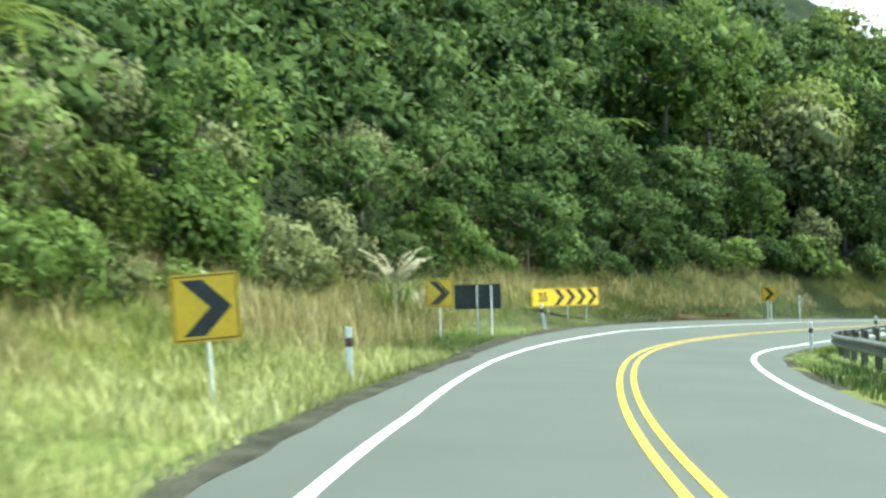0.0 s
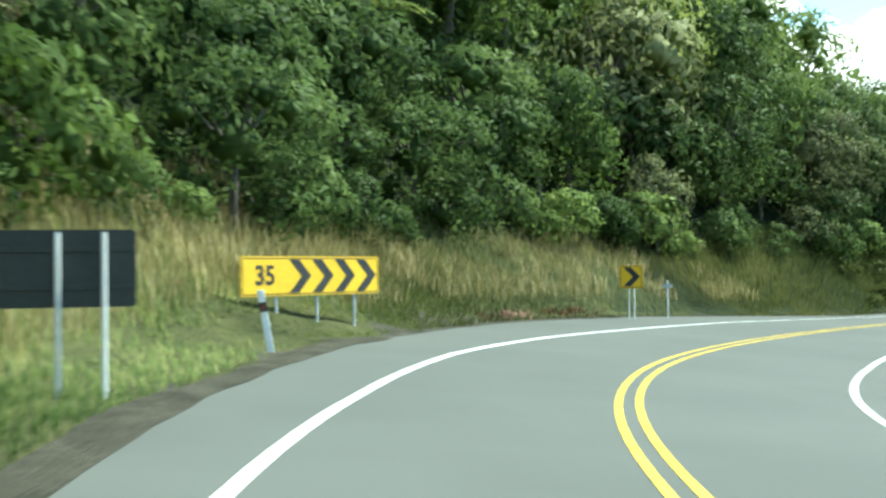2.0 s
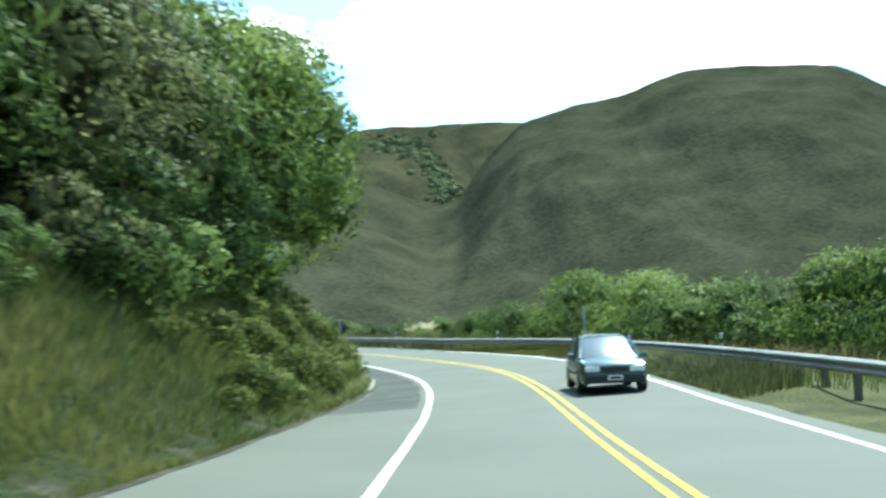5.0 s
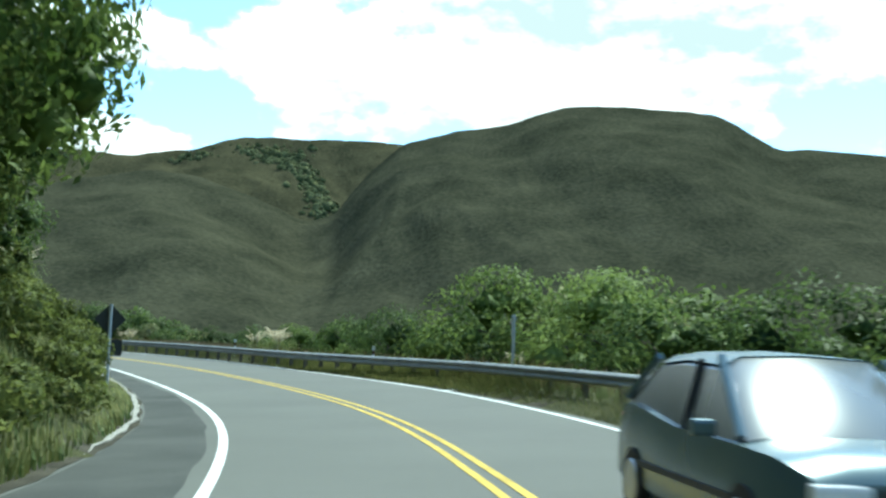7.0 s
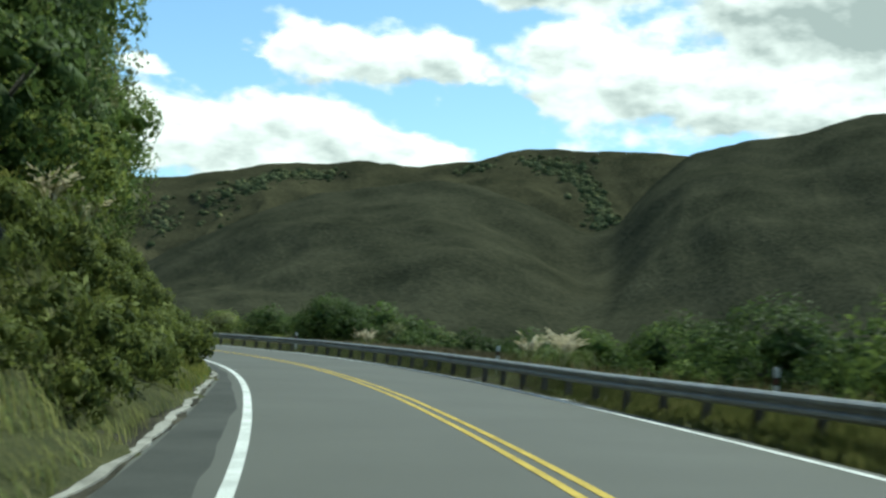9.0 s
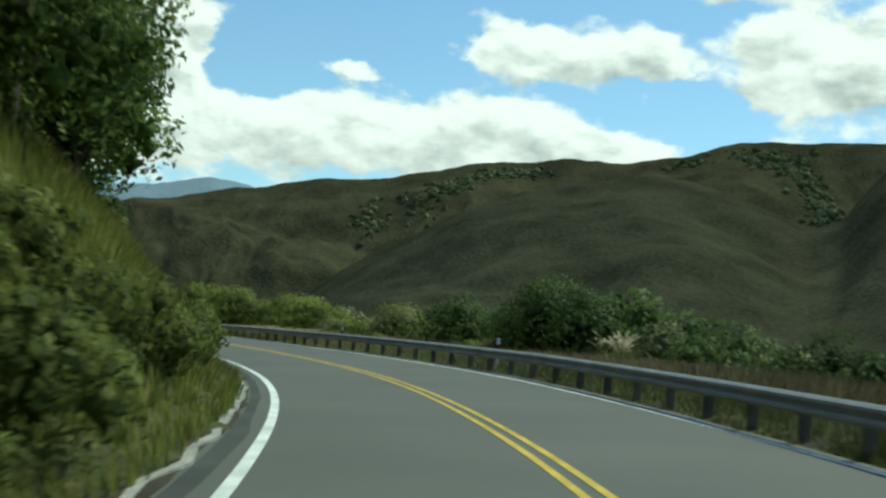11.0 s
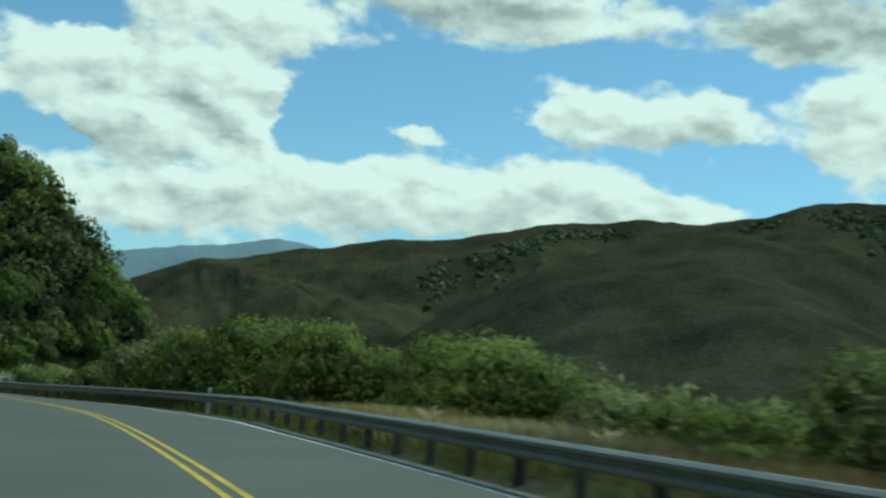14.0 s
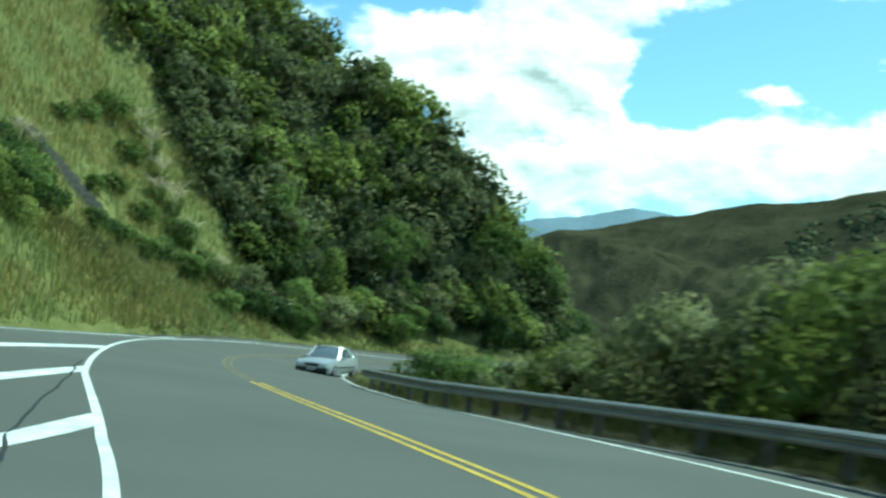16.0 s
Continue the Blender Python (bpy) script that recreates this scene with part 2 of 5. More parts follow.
M_STRAW = material("seeding_grass", (0.19, 0.160, 0.058), (0.43, 0.355, 0.155), 0.75, 0.3, 2, 0, island=0.6, leafy=0.3, third=(0.68, 0.58, 0.34), spec=0.2)
M_OLIVE = material("olive_grass", (0.060, 0.072, 0.022), (0.155, 0.160, 0.055), 0.75, 0.4, 2, 0, island=0.4, leafy=0.3, third=(0.27, 0.24, 0.11), spec=0.15)
M_DRY = material("dry_brown_grass", (0.085, 0.068, 0.030), (0.22, 0.170, 0.085), 0.8, 0.3, 2, 0, island=0.5, leafy=0.3, third=(0.36, 0.29, 0.17), spec=0.15)
M_FERN = material("olive_yellow_bank_growth", (0.085, 0.095, 0.024), (0.205, 0.210, 0.060), 0.75, 0.4, 2, 0, island=0.4, leafy=0.35, third=(0.36, 0.34, 0.13), spec=0.12)
M_GOLD = material("golden_slope_grass", (0.20, 0.165, 0.045), (0.42, 0.345, 0.115), 0.75, 0.25, 2, 0, island=0.5, leafy=0.3, third=(0.56, 0.48, 0.22), spec=0.15)
M_PALEGRASS = material("pale_verge_grass", (0.24, 0.245, 0.08), (0.50, 0.48, 0.20), 0.75, 0.25, 2, 0, island=0.5, leafy=0.3, third=(0.68, 0.64, 0.36), spec=0.15)
M_DOCK = material("rusty_dock_weed", (0.10, 0.045, 0.025), (0.24, 0.11, 0.06), 0.8, 1, 6, 0, island=0.5, leafy=0.2)
M_PLUME = material("cream_plume", (0.50, 0.44, 0.30), (0.78, 0.72, 0.54), 0.8, 2, 20, 0, island=0.4, leafy=0.35)
M_STEEL = material("galvanised_steel", (0.17, 0.175, 0.165), (0.30, 0.305, 0.285), 0.5, 1.2, 25, 0.05, metal=0.25, bump_dist=0.003)
M_TIMBER = material("weathered_timber", (0.06, 0.052, 0.038), (0.14, 0.125, 0.095), 0.85, 3, 40, 0.5, rnd=0.3)
M_POSTWHITE = material("white_painted_post", (0.60, 0.61, 0.58), (0.80, 0.80, 0.77), 0.6, 3, 30, 0.1, rnd=0.2)
M_SIGNYEL = material("sign_yellow", (0.68, 0.40, 0.012), (0.80, 0.49, 0.02), 0.4, 1.5, 12, 0)
M_BLACK = material("sign_black", (0.012, 0.012, 0.012), (0.03, 0.03, 0.03), 0.5, 4, 20, 0)
M_SIGNBACK = material("dark_sign_back", (0.012, 0.015, 0.012), (0.026, 0.031, 0.026), 0.6, 1.5, 15, 0.05)
M_GREYPLATE = material("grey_plate", (0.30, 0.32, 0.31), (0.45, 0.47, 0.46), 0.5, 4, 30, 0.05)
M_RED = plain("red_reflector", (0.5, 0.03, 0.02), 0.3)
M_TYRE = plain("tyre_rubber", (0.02, 0.02, 0.02), 0.85)
M_RIM = plain("alloy_rim", (0.45, 0.46, 0.47), 0.35, 0.8)
M_GLASS = plain("car_glass", (0.09, 0.105, 0.11), 0.22)
M_GLASS.node_tree.nodes["Principled BSDF"].inputs["IOR"].default_value = 2.0
M_LAMP = plain("headlamp_lens", (0.75, 0.77, 0.78), 0.1)
M_REFLECT = plain("reflector_red", (0.16, 0.03, 0.025), 0.4)
M_POSTGREY = plain("pale_grey_post", (0.46, 0.48, 0.48), 0.6)
M_PLASTIC = plain("black_plastic", (0.02, 0.02, 0.022), 0.6)
M_CARTEAL = plain("teal_grey_paint", (0.10, 0.15, 0.17), 0.25, 0.4)
M_CARSILVER = plain("silver_paint", (0.55, 0.57, 0.57), 0.28, 0.5)
M_PLATE = plain("plate_white", (0.7, 0.7, 0.68), 0.5)
M_BAR = plain("dark_lettering", (0.03, 0.03, 0.03), 0.6)
M_PALE = material("pale_broken_edge", (0.14, 0.135, 0.115), (0.36, 0.35, 0.31), 0.9, 2, 20, 0.6, bump_dist=0.02)
M_ROCK = material("eroded_cut_rock", (0.010, 0.009, 0.007), (0.040, 0.035, 0.027), 0.95, 0.8, 5, 0.9, bump_dist=0.2)

# ---------------------------------------------------------------- road alignment
K_CURV = [0.0132, 0.0135, 0.0008, -0.0088, -0.0059, -0.0067, -0.0153, -0.0238, -0.028, -0.022, -0.011, -0.0041, -0.0012, -0.0005, 0.0005, 0.0047, 0.0111, 0.0123, 0.0101, 0.0044, 0.0028, 0.0039, 0.0055, 0.0059, 0.0069, 0.0083, 0.0106, 0.0096, 0.0054, 0.0013, -0.0005, 0.0008, 0.0034, 0.0057, 0.0103, 0.013, 0.0076, -0.0002, -0.0038, -0.0068, -0.011, -0.0147, -0.0164, -0.02, -0.027, -0.031, -0.031, -0.031, -0.031, -0.031]
O_LEFT = [-3.26, -3.13, -2.93, -3.2, -3.17, -3.44, -3.44, -3.14, -3.02, -3.18, -3.28, -3.31, -3.33, -3.33, -3.35, -3.35, -3.4, -3.37, -3.33, -3.39, -4.04, -4.44, -4.54, -4.17, -3.97, -3.7, -3.04, -2.08]
O_RIGHT = [2.89, 2.83, 2.81, 2.92, 3.1, 3.45, 3.44, 3.18, 3.04, 3.15, 3.36, 3.62, 3.87, 3.94, 3.81, 3.69, 3.67, 3.64, 3.71, 3.74, 4.03, 4.32, 4.87, 5.17, 4.94, 4.39, 3.73, 3.06]
O_RAIL = [4.9, 4.97, 5.04, 5.14, 5.26, 5.4, 5.54, 5.62, 5.53, 5.19, 4.86, 4.54, 4.29, 4.18, 4.27, 4.29, 4.3, 4.21, 4.22, 4.32, 4.98, 5.52, 5.49, 5.14, 4.92, 4.92, 5.0, 5.09]
X_BANK = [-0.0284, -0.0346, -0.047, -0.0927, -0.0476, 0.0226, 0.0553, 0.0579, 0.028, 0.0397, 0.0574, 0.0513, 0.0381, 0.0366, 0.0048, -0.0706, -0.1148, -0.1461, -0.127]
X_LEVEL = [0.362, 0.262, 0.164, 0.035, -0.118, -0.306, -0.368, -0.275, -0.149, -0.095, -0.105, -0.146, -0.231, -0.405, -0.729, -0.92, -1.031, -1.302, -1.778]
S = np.arange(-60.0, 380.1, 1.0)
KN, ON, BN = -12 + 7.0 * np.arange(len(K_CURV)), -12 + 12.0 * np.arange(len(O_LEFT)), -12 + 18.0 * np.arange(len(X_BANK))
KC = np.interp(S, KN, K_CURV)
KC[S < -12] = 0.0
KC[S > KN[-1]] = -0.012
i0, iH = int(np.searchsorted(S, 0)), int(np.searchsorted(S, -12))
HD = np.concatenate([[0], np.cumsum((KC[1:] + KC[:-1]) / 2)])
HD += -0.20137441 - HD[iH]
CX = np.concatenate([[0], np.cumsum(-np.sin((HD[1:] + HD[:-1]) / 2))])
CY = np.concatenate([[0], np.cumsum(np.cos((HD[1:] + HD[:-1]) / 2))])
CX, CY = CX - CX[i0], CY - CY[i0]
CZ, CB = np.interp(S, BN, X_LEVEL), np.interp(S, BN, X_BANK)
EDGE_S = [-60.0, 25.0, 34.0, 45.0, 52.0, 60.0, 80.0, 95.0, 105.0, 117.0, 128.4, 141.0, 179.0, 191.5, 210.0, 235.2, 258.9, 266.5, 270.0, 275.0, 281.0, 363.9]
EDGE_L = [4.1, 4.2, 4.8, 5.5, 6.4, 6.6, 6.1, 5.4, 4.9, 4.6, 4.35, 4.0, 3.95, 5.0, 8.5, 10.4, 10.2, 8.25, 6.85, 5.5, 4.6, 4.6]


def off(table, s):
    return np.interp(s, ON, table)


def edge_left(s):
    return np.interp(s, EDGE_S, EDGE_L)


def edge_right(s):
    inner = np.minimum(off(O_RIGHT, s) + 0.75, off(O_RAIL, s) - 0.5)
    middle = np.minimum(off(O_RIGHT, s) + 0.28, off(O_RAIL, s) - 0.06)
    w, u = np.clip((np.asarray(s) - 70) / 25, 0, 1), np.clip((np.asarray(s) - 140) / 20, 0, 1)
    return (inner * (1 - w) + middle * w) * (1 - u) + (off(O_RAIL, s) - 0.06) * u


def road(s, o, dz=0.0):
    """World points at s along and o across the centre line (right positive)."""
    s, o = np.asarray(s, float), np.asarray(o, float)
    h = np.interp(s, S, HD)
    x, y = np.interp(s, S, CX) + o * np.cos(h), np.interp(s, S, CY) + o * np.sin(h)
    z = np.interp(s, S, CZ) + np.clip(o, -8, 8) * np.interp(s, S, CB) + dz
    return np.stack([x, y, z + 0 * x], -1)


def along(x, y):
    """Nearest s and signed o for arrays of places."""
    x, y = np.ravel(x), np.ravel(y)
    s, o = np.empty(len(x)), np.empty(len(x))
    for a in range(0, len(x), 20000):
        xx, yy = x[a:a + 20000, None], y[a:a + 20000, None]
        j = ((xx - CX) ** 2 + (yy - CY) ** 2).argmin(1)
        dx, dy = xx[:, 0] - CX[j], yy[:, 0] - CY[j]
        t = np.clip(-dx * np.sin(HD[j]) + dy * np.cos(HD[j]), -0.7, 0.7)
        s[a:a + 20000] = S[j] + t
        side = np.sign(dx * np.cos(HD[j]) + dy * np.sin(HD[j]))
        o[a:a + 20000] = side * np.sqrt(np.maximum(dx * dx + dy * dy - t * t, 0))
    return s, o


TABLE = np.random.RandomState(3).rand(256, 256)


def value_noise(x, y):
    xi, yi = np.floor(x).astype(int), np.floor(y).astype(int)
    u, v = x - xi, y - yi
    u, v = u * u * (3 - 2 * u), v * v * (3 - 2 * v)
    g = lambda a, b: TABLE[a % 256, b % 256]
    return (g(xi, yi) * (1 - u) + g(xi + 1, yi) * u) * (1 - v) + (g(xi, yi + 1) * (1 - u) + g(xi + 1, yi + 1) * u) * v - 0.5


def fractal(x, y, octaves=4):
    t, a = 0, 1.0
    for k in range(octaves):
        t, a, x, y = t + a * value_noise(x + 17 * k, y + 31 * k), a * 0.5, x * 2.03, y * 2.03
    return t


# ridges seen across the valley: bearing (clockwise from +y) against height angle
HUB = (80.0, 115.0)
RIDGE_A = [-60, 0, 15, 18.5, 20, 21.5, 23, 24.5, 26, 27.5, 29, 30.5, 32, 33.5, 35, 36.5, 38, 39.5, 41, 42.5, 44, 45.5, 47, 48.5, 50, 53, 56, 57.5, 60, 66, 76, 82, 95, 120, 180]
RIDGE_E = [2, 2.2, 3.2, 4.7, 5.35, 5.45, 5.83, 6.3, 6.46, 6.85, 7.2, 7.25, 7.43, 7.88, 8.13, 8.6, 8.76, 8.84, 9.2, 9.11, 9.05, 9.39, 9.55, 10.14, 10.4, 10.45, 10.5, 10.4, 10.3, 10.5, 10.4, 9.5, 8.5, 7.0, 4.0]
SPUR_A = [-60, 22, 25, 29, 32, 36, 39, 42, 45, 47, 50, 53, 54.4, 56, 57.8, 59, 60.5, 62, 63.5, 65, 66.5, 68, 69.5, 71, 72.5, 74, 75.5, 77, 78.5, 81.5, 95, 130, 180]
SPUR_E = [-4, -3, -1.0, 1.9, 3.9, 6.1, 7.4, 8.0, 8.6, 8.5, 7.6, 6.4, 6.8, 9.0, 10.6, 10.92, 11.36, 11.5, 11.82, 12.38, 12.76, 12.76, 12.7, 12.57, 12.5, 12.26, 11.45, 10.5, 10.5, 10.16, 8.0, 3.0, 1.0]
GW_S = [-60.0, 30.0, 45.0, 60.0, 75.0, 85.0, 97.0, 174.3, 187.8, 226.4, 259.9, 267.9, 278.9, 286.9, 298.9, 363.9]
GW_W = [6.4, 5.2, 3.7, 4.3, 3.8, 3.0, 2.8, 2.8, 2.6, 5.0, 12.0, 20.0, 19.0, 6.5, 4.0, 4.0]
GW_G = [0.20, 0.24, 0.42, 0.55, 0.66, 0.80, 1.05, 1.05, 0.80, 0.45, 0.70, 0.85, 0.85, 0.75, 0.45, 0.45]


def cleared(x, y):
    """The grassy cut slope beyond the last bend, kept free of bush."""
    return (x + 0.95 * y < 366.0) & (y > 242) & (y < 290) & (x > 77)


def grass_width(s):
    return np.interp(s, GW_S, GW_W)


def height(x, y):
    """Ground height, and along / across coordinates."""
    shape = np.shape(x)
    x, y = np.ravel(x).astype(float), np.ravel(y).astype(float)
    s, o = along(x, y)
    zr = np.interp(s, S, CZ) + np.clip(o, -8, 8) * np.interp(s, S, CB)
    n1, n2 = fractal(x / 9, y / 9), fractal(x / 30 + 5, y / 30)
    ql = -o - edge_left(s)
    gw, gs = grass_width(s), np.interp(s, GW_S, GW_G)
    level = np.interp(s, [30, 48], [2.4, 0.0])
    up = gs * gw / (gw - level) * np.clip(ql - 0.5 - level, 0, gw - level) + np.where(s > 259, 1.25, 0.88) * np.clip(ql - gw - 0.5, 0, 85)
    up = up + np.clip(ql - 2, 0, 6) / 6 * n1 * 0.7 + np.clip(ql - 10, 0, 20) / 20 * n2 * 6
    # the spur beyond the last bend ends against the valley
    dl = (x - 128.3) * -0.974 + (y - 257.9) * 0.225
    crest = np.interp(dl, [-90, -12, -6, -3, 1.5, 7, 13.3, 18, 25.5, 70], [-12, -3.0, 0.2, 3.2, 9.8, 16.2, 22.2, 24.0, 29.0, 54])
    cap = np.where((y > 182) | (s > 290), crest, 200)
    up = np.where(s > 259, np.minimum(up, cap + n1 * 0.6), up)
    qr = o - edge_right(s)
    down = np.where(s > 84, 0.18, 0.0) * np.clip((qr - 0.3) / 0.8, 0, 1) - 0.10 * np.clip(qr - 1.2, 0, 6) - 0.30 * np.clip(qr - 6, 0, 95) + np.clip(qr - 1, 0, 5) / 5 * n1 * 0.35
    inside = np.where(o < 0, np.where(ql > -0.5, np.where(ql > 0, -0.02, -0.06), -0.16), np.where(qr > -0.5, np.where(qr > 0, -0.02, -0.06), -0.16))
    near = zr + np.where(o < 0, np.maximum(up, 0), np.minimum(down, 0.4)) + inside
    # far country
    far = -30 + 3 * fractal(x / 90, y / 90)
    w = np.clip((np.abs(o) - 75) / 60, 0, 1)
    w = np.where((o > 0) & (w > 0), w, np.where(o < 0, np.clip((-o - 110) / 80, 0, 1), 0))
    w = w * w * (3 - 2 * w)
    z = near * (1 - w) + far * w
    return z.reshape(shape), s.reshape(shape), o.reshape(shape)


def ground_z(x, y):
    return float(height(np.array([x]), np.array([y]))[0][0])


# ---------------------------------------------------------------- mesh helpers


def mesh_of(name, verts, faces, mats, mat_index=None, smooth=False, normals=None):
    me = bpy.data.meshes.new(name)
    verts = np.asarray(verts, float)
    if isinstance(faces, np.ndarray):
        k = faces.shape[1]
        me.vertices.add(len(verts))
        me.vertices.foreach_set("co", verts.ravel())
        me.loops.add(faces.size)
        me.loops.foreach_set("vertex_index", faces.ravel().astype(np.int32))
        me.polygons.add(len(faces))
        me.polygons.foreach_set("loop_start", np.arange(0, faces.size, k, dtype=np.int32))
        me.polygons.foreach_set("loop_total", np.full(len(faces), k, dtype=np.int32))
        me.update(calc_edges=True)
    else:
        me.from_pydata(verts.tolist(), [], faces)
    for m in mats if isinstance(mats, (list, tuple)) else [mats]:
        me.materials.append(m)
    if mat_index is not None:
        me.polygons.foreach_set("material_index", np.asarray(mat_index, np.int32))
    me.polygons.foreach_set("use_smooth", np.full(len(me.polygons), bool(smooth)))
    me.validate()
    if normals is not None:
        me.polygons.foreach_set("use_smooth", np.ones(len(me.polygons), bool))
        me.normals_split_custom_set_from_vertices(np.asarray(normals, float).tolist())
    return me


def part(name, bm, mat, parent=None, label=""):
    """Link a bmesh as one mesh object under a thing or a part."""
    me = bpy.data.meshes.new(name)
    bm.to_mesh(me)
    bm.free()
    me.materials.append(mat)
    ob = new(name, me)
    if parent is not None:
        ob.parent = parent
    if label:
        ob["label"] = label
    return ob


def box(bm, size, at=(0, 0, 0), rot=None, bevel=0.0):
    """Adds a bevelled box of that size, centred at a place."""
    m = Matrix.LocRotScale(at, rot, None) @ Matrix.Diagonal((*size, 1))
    v = bmesh.ops.create_cube(bm, size=1.0, matrix=m)["verts"]
    if bevel:
        edges = list({e for q in v for e in q.link_edges})
        bmesh.ops.bevel(bm, geom=edges, offset=bevel, segments=2, affect="EDGES", profile=0.6)
    return bm


def tube(bm, a, b, r0, r1=None, n=10):
    a, b = Vector(a), Vector(b)
    m = Matrix.Translation((a + b) / 2) @ (b - a).to_track_quat("Z", "Y").to_matrix().to_4x4()
    bmesh.ops.create_cone(bm, cap_ends=True, segments=n, radius1=r0, radius2=r0 if r1 is None else r1, depth=(b - a).length, matrix=m)
    return bm


def prism(bm, outline, y0, y1):
    """Extrudes an outline in x, z from y0 to y1."""
    lo = [bm.verts.new((x, y0, z)) for x, z in outline]
    hi = [bm.verts.new((x, y1, z)) for x, z in outline]
    bm.faces.new(lo)
    bm.faces.new(hi[::-1])
    for i in range(len(lo)):
        j = (i + 1) % len(lo)
        bm.faces.new((lo[j], lo[i], hi[i], hi[j]))
    bmesh.ops.recalc_face_normals(bm, faces=bm.faces)
    return bm


def anchor(name, m, label, category, group=""):
    ob = new(name)
    ob.matrix_world = m
    return tagged(ob, label, category, group)


def ribbon(s, lo, hi, dz, thick=0.0, wobble=0.0):
    """A strip along the road between two offsets; a skirt goes down where thick."""
    a, b = road(s, lo, dz), road(s, hi, dz)
    if thick:
        v = np.concatenate([a - (0, 0, thick), a, b, b - (0, 0, thick)])
    else:
        v = np.concatenate([a, b])
    n, rows = len(s), 4 if thick else 2
    i = np.arange(n - 1)
    f = np.concatenate([np.stack([i + k * n, i + (k + 1) * n, i + 1 + (k + 1) * n, i + 1 + k * n], 1) for k in range(rows - 1)])
    return v, f[:, ::-1]


# ---------------------------------------------------------------- ground, road and paint
def axis(lo, a, b, hi, fine, far):
    t = list(np.arange(a, b + 0.01, fine))
    d = fine
    while t[-1] < hi:
        d = min(d * 1.10, far if t[-1] < 1950 else 400)
        t.append(t[-1] + d)
    d = fine
    while t[0] > lo:
        d = d * 1.35
        t.insert(0, t[0] - d)
    return np.array(t)


GX, GY = axis(-4000, -40, 172, 4300, 1.5, 60.0), axis(-4000, -36, 290, 4300, 1.5, 60.0)
XX, YY = np.meshgrid(GX, GY)
ZZ, SSG, OOG = height(XX, YY)
nx = len(GX)
ii, jj = np.meshgrid(np.arange(nx - 1), np.arange(len(GY) - 1))
q = (jj * nx + ii).ravel()
faces = np.stack([q, q + 1, q + 1 + nx, q + nx], 1)
fo, fs = OOG[:-1, :-1].ravel(), SSG[:-1, :-1].ravel()
fq = np.where(fo < 0, -fo - edge_left(fs), fo - edge_right(fs))
# zone 1 is the forest floor with shade in its colour
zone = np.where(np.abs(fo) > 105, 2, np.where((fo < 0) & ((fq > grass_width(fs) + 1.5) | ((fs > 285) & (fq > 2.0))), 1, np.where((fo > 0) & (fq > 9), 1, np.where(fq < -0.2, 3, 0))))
zone = np.where((fs > 58) & (fs < 86) & (fo < 0) & (zone == 0), 1, zone)
zone = np.where((fs > 27) & (fs < 58) & (fo < 0) & (zone == 0) & (fq < 3.5), np.where((fs > 31) & (fs < 50) & (fq < 0.7), 3, 4), zone)
zone = np.where((((fs > 60) & (fo > 0)) | ((fs > 84) & (fs < 194))) & (zone == 0), 4, zone)
zone = np.where(cleared(XX[:-1, :-1].ravel(), YY[:-1, :-1].ravel()) & (zone == 1), 0, zone)
tagged(new("ground", mesh_of("ground", np.stack([XX, YY, ZZ], -1).reshape(-1, 3), faces, [M_GRASSLAND, M_FLOORSHADE, M_HEATH, M_DIRT, M_RAILGROUND], zone, smooth=True)),
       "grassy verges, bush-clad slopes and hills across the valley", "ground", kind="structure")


def hill_height(bear, r, near):
    """Height of the two ridges across the valley at a bearing and range."""
    tab_a, tab_e, r0, r1 = (SPUR_A, SPUR_E, 700.0, 1500.0) if near else (RIDGE_A, RIDGE_E, 1500.0, 2400.0)
    el = sum(np.interp(bear + d, tab_a, tab_e) for d in (-0.3, 0.0, 0.3)) / 3
    top = r1 * np.tan(np.radians(el - (0.1 if near else 0.08)))
    u = (r - r0) / (r1 - r0)
    bell = np.clip(3.2 * u * (1 - u), 0, 1) ** 0.8
    x, y = np.sin(np.radians(bear)) * r, np.cos(np.radians(bear)) * r
    across = np.radians(bear) * (900 if near else 1500)
    # side ridges running obliquely down the slope, then broken ground and scrub
    warp = fractal(x / 330, y / 330, 3) * 120
    ridges = 0.5 - np.abs(np.mod((across + 0.42 * r + warp) / (260 if near else 330), 1.0) * 2 - 1)
    spurs = (ridges * (22 if near else 52) + fractal(x / 130, y / 130, 3) * (16 if near else 26) + np.abs(fractal(across / 75 + warp / 80, r / 480, 4)) * (-14 if near else -42)) * bell
    rough = fractal(x / 22, y / 22, 2) * (2.0 if near else 3.2)
    return -32 + (top + 32) * np.where(u < 1, np.clip(u, 0, 1) ** 0.95, 1 - 0.6 * (u - 1)) + spurs + rough


# the near spur's darker material carries the cloud shade lying on it
for near, r0, r1, mat, lab in ((False, 1450, 2750, M_HEATH, "olive heath-covered hill across the valley"), (True, 660, 1720, M_SPURSHADE, "scrub-covered spur across the valley, cloud shade in its colour")):
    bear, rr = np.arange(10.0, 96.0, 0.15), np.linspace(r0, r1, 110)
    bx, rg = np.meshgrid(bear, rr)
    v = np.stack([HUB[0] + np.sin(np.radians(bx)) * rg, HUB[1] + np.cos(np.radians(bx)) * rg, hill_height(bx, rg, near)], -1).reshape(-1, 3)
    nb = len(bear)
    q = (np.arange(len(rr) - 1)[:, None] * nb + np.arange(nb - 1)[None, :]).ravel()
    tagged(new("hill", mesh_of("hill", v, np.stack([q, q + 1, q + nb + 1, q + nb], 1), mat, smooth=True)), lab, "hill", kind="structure")

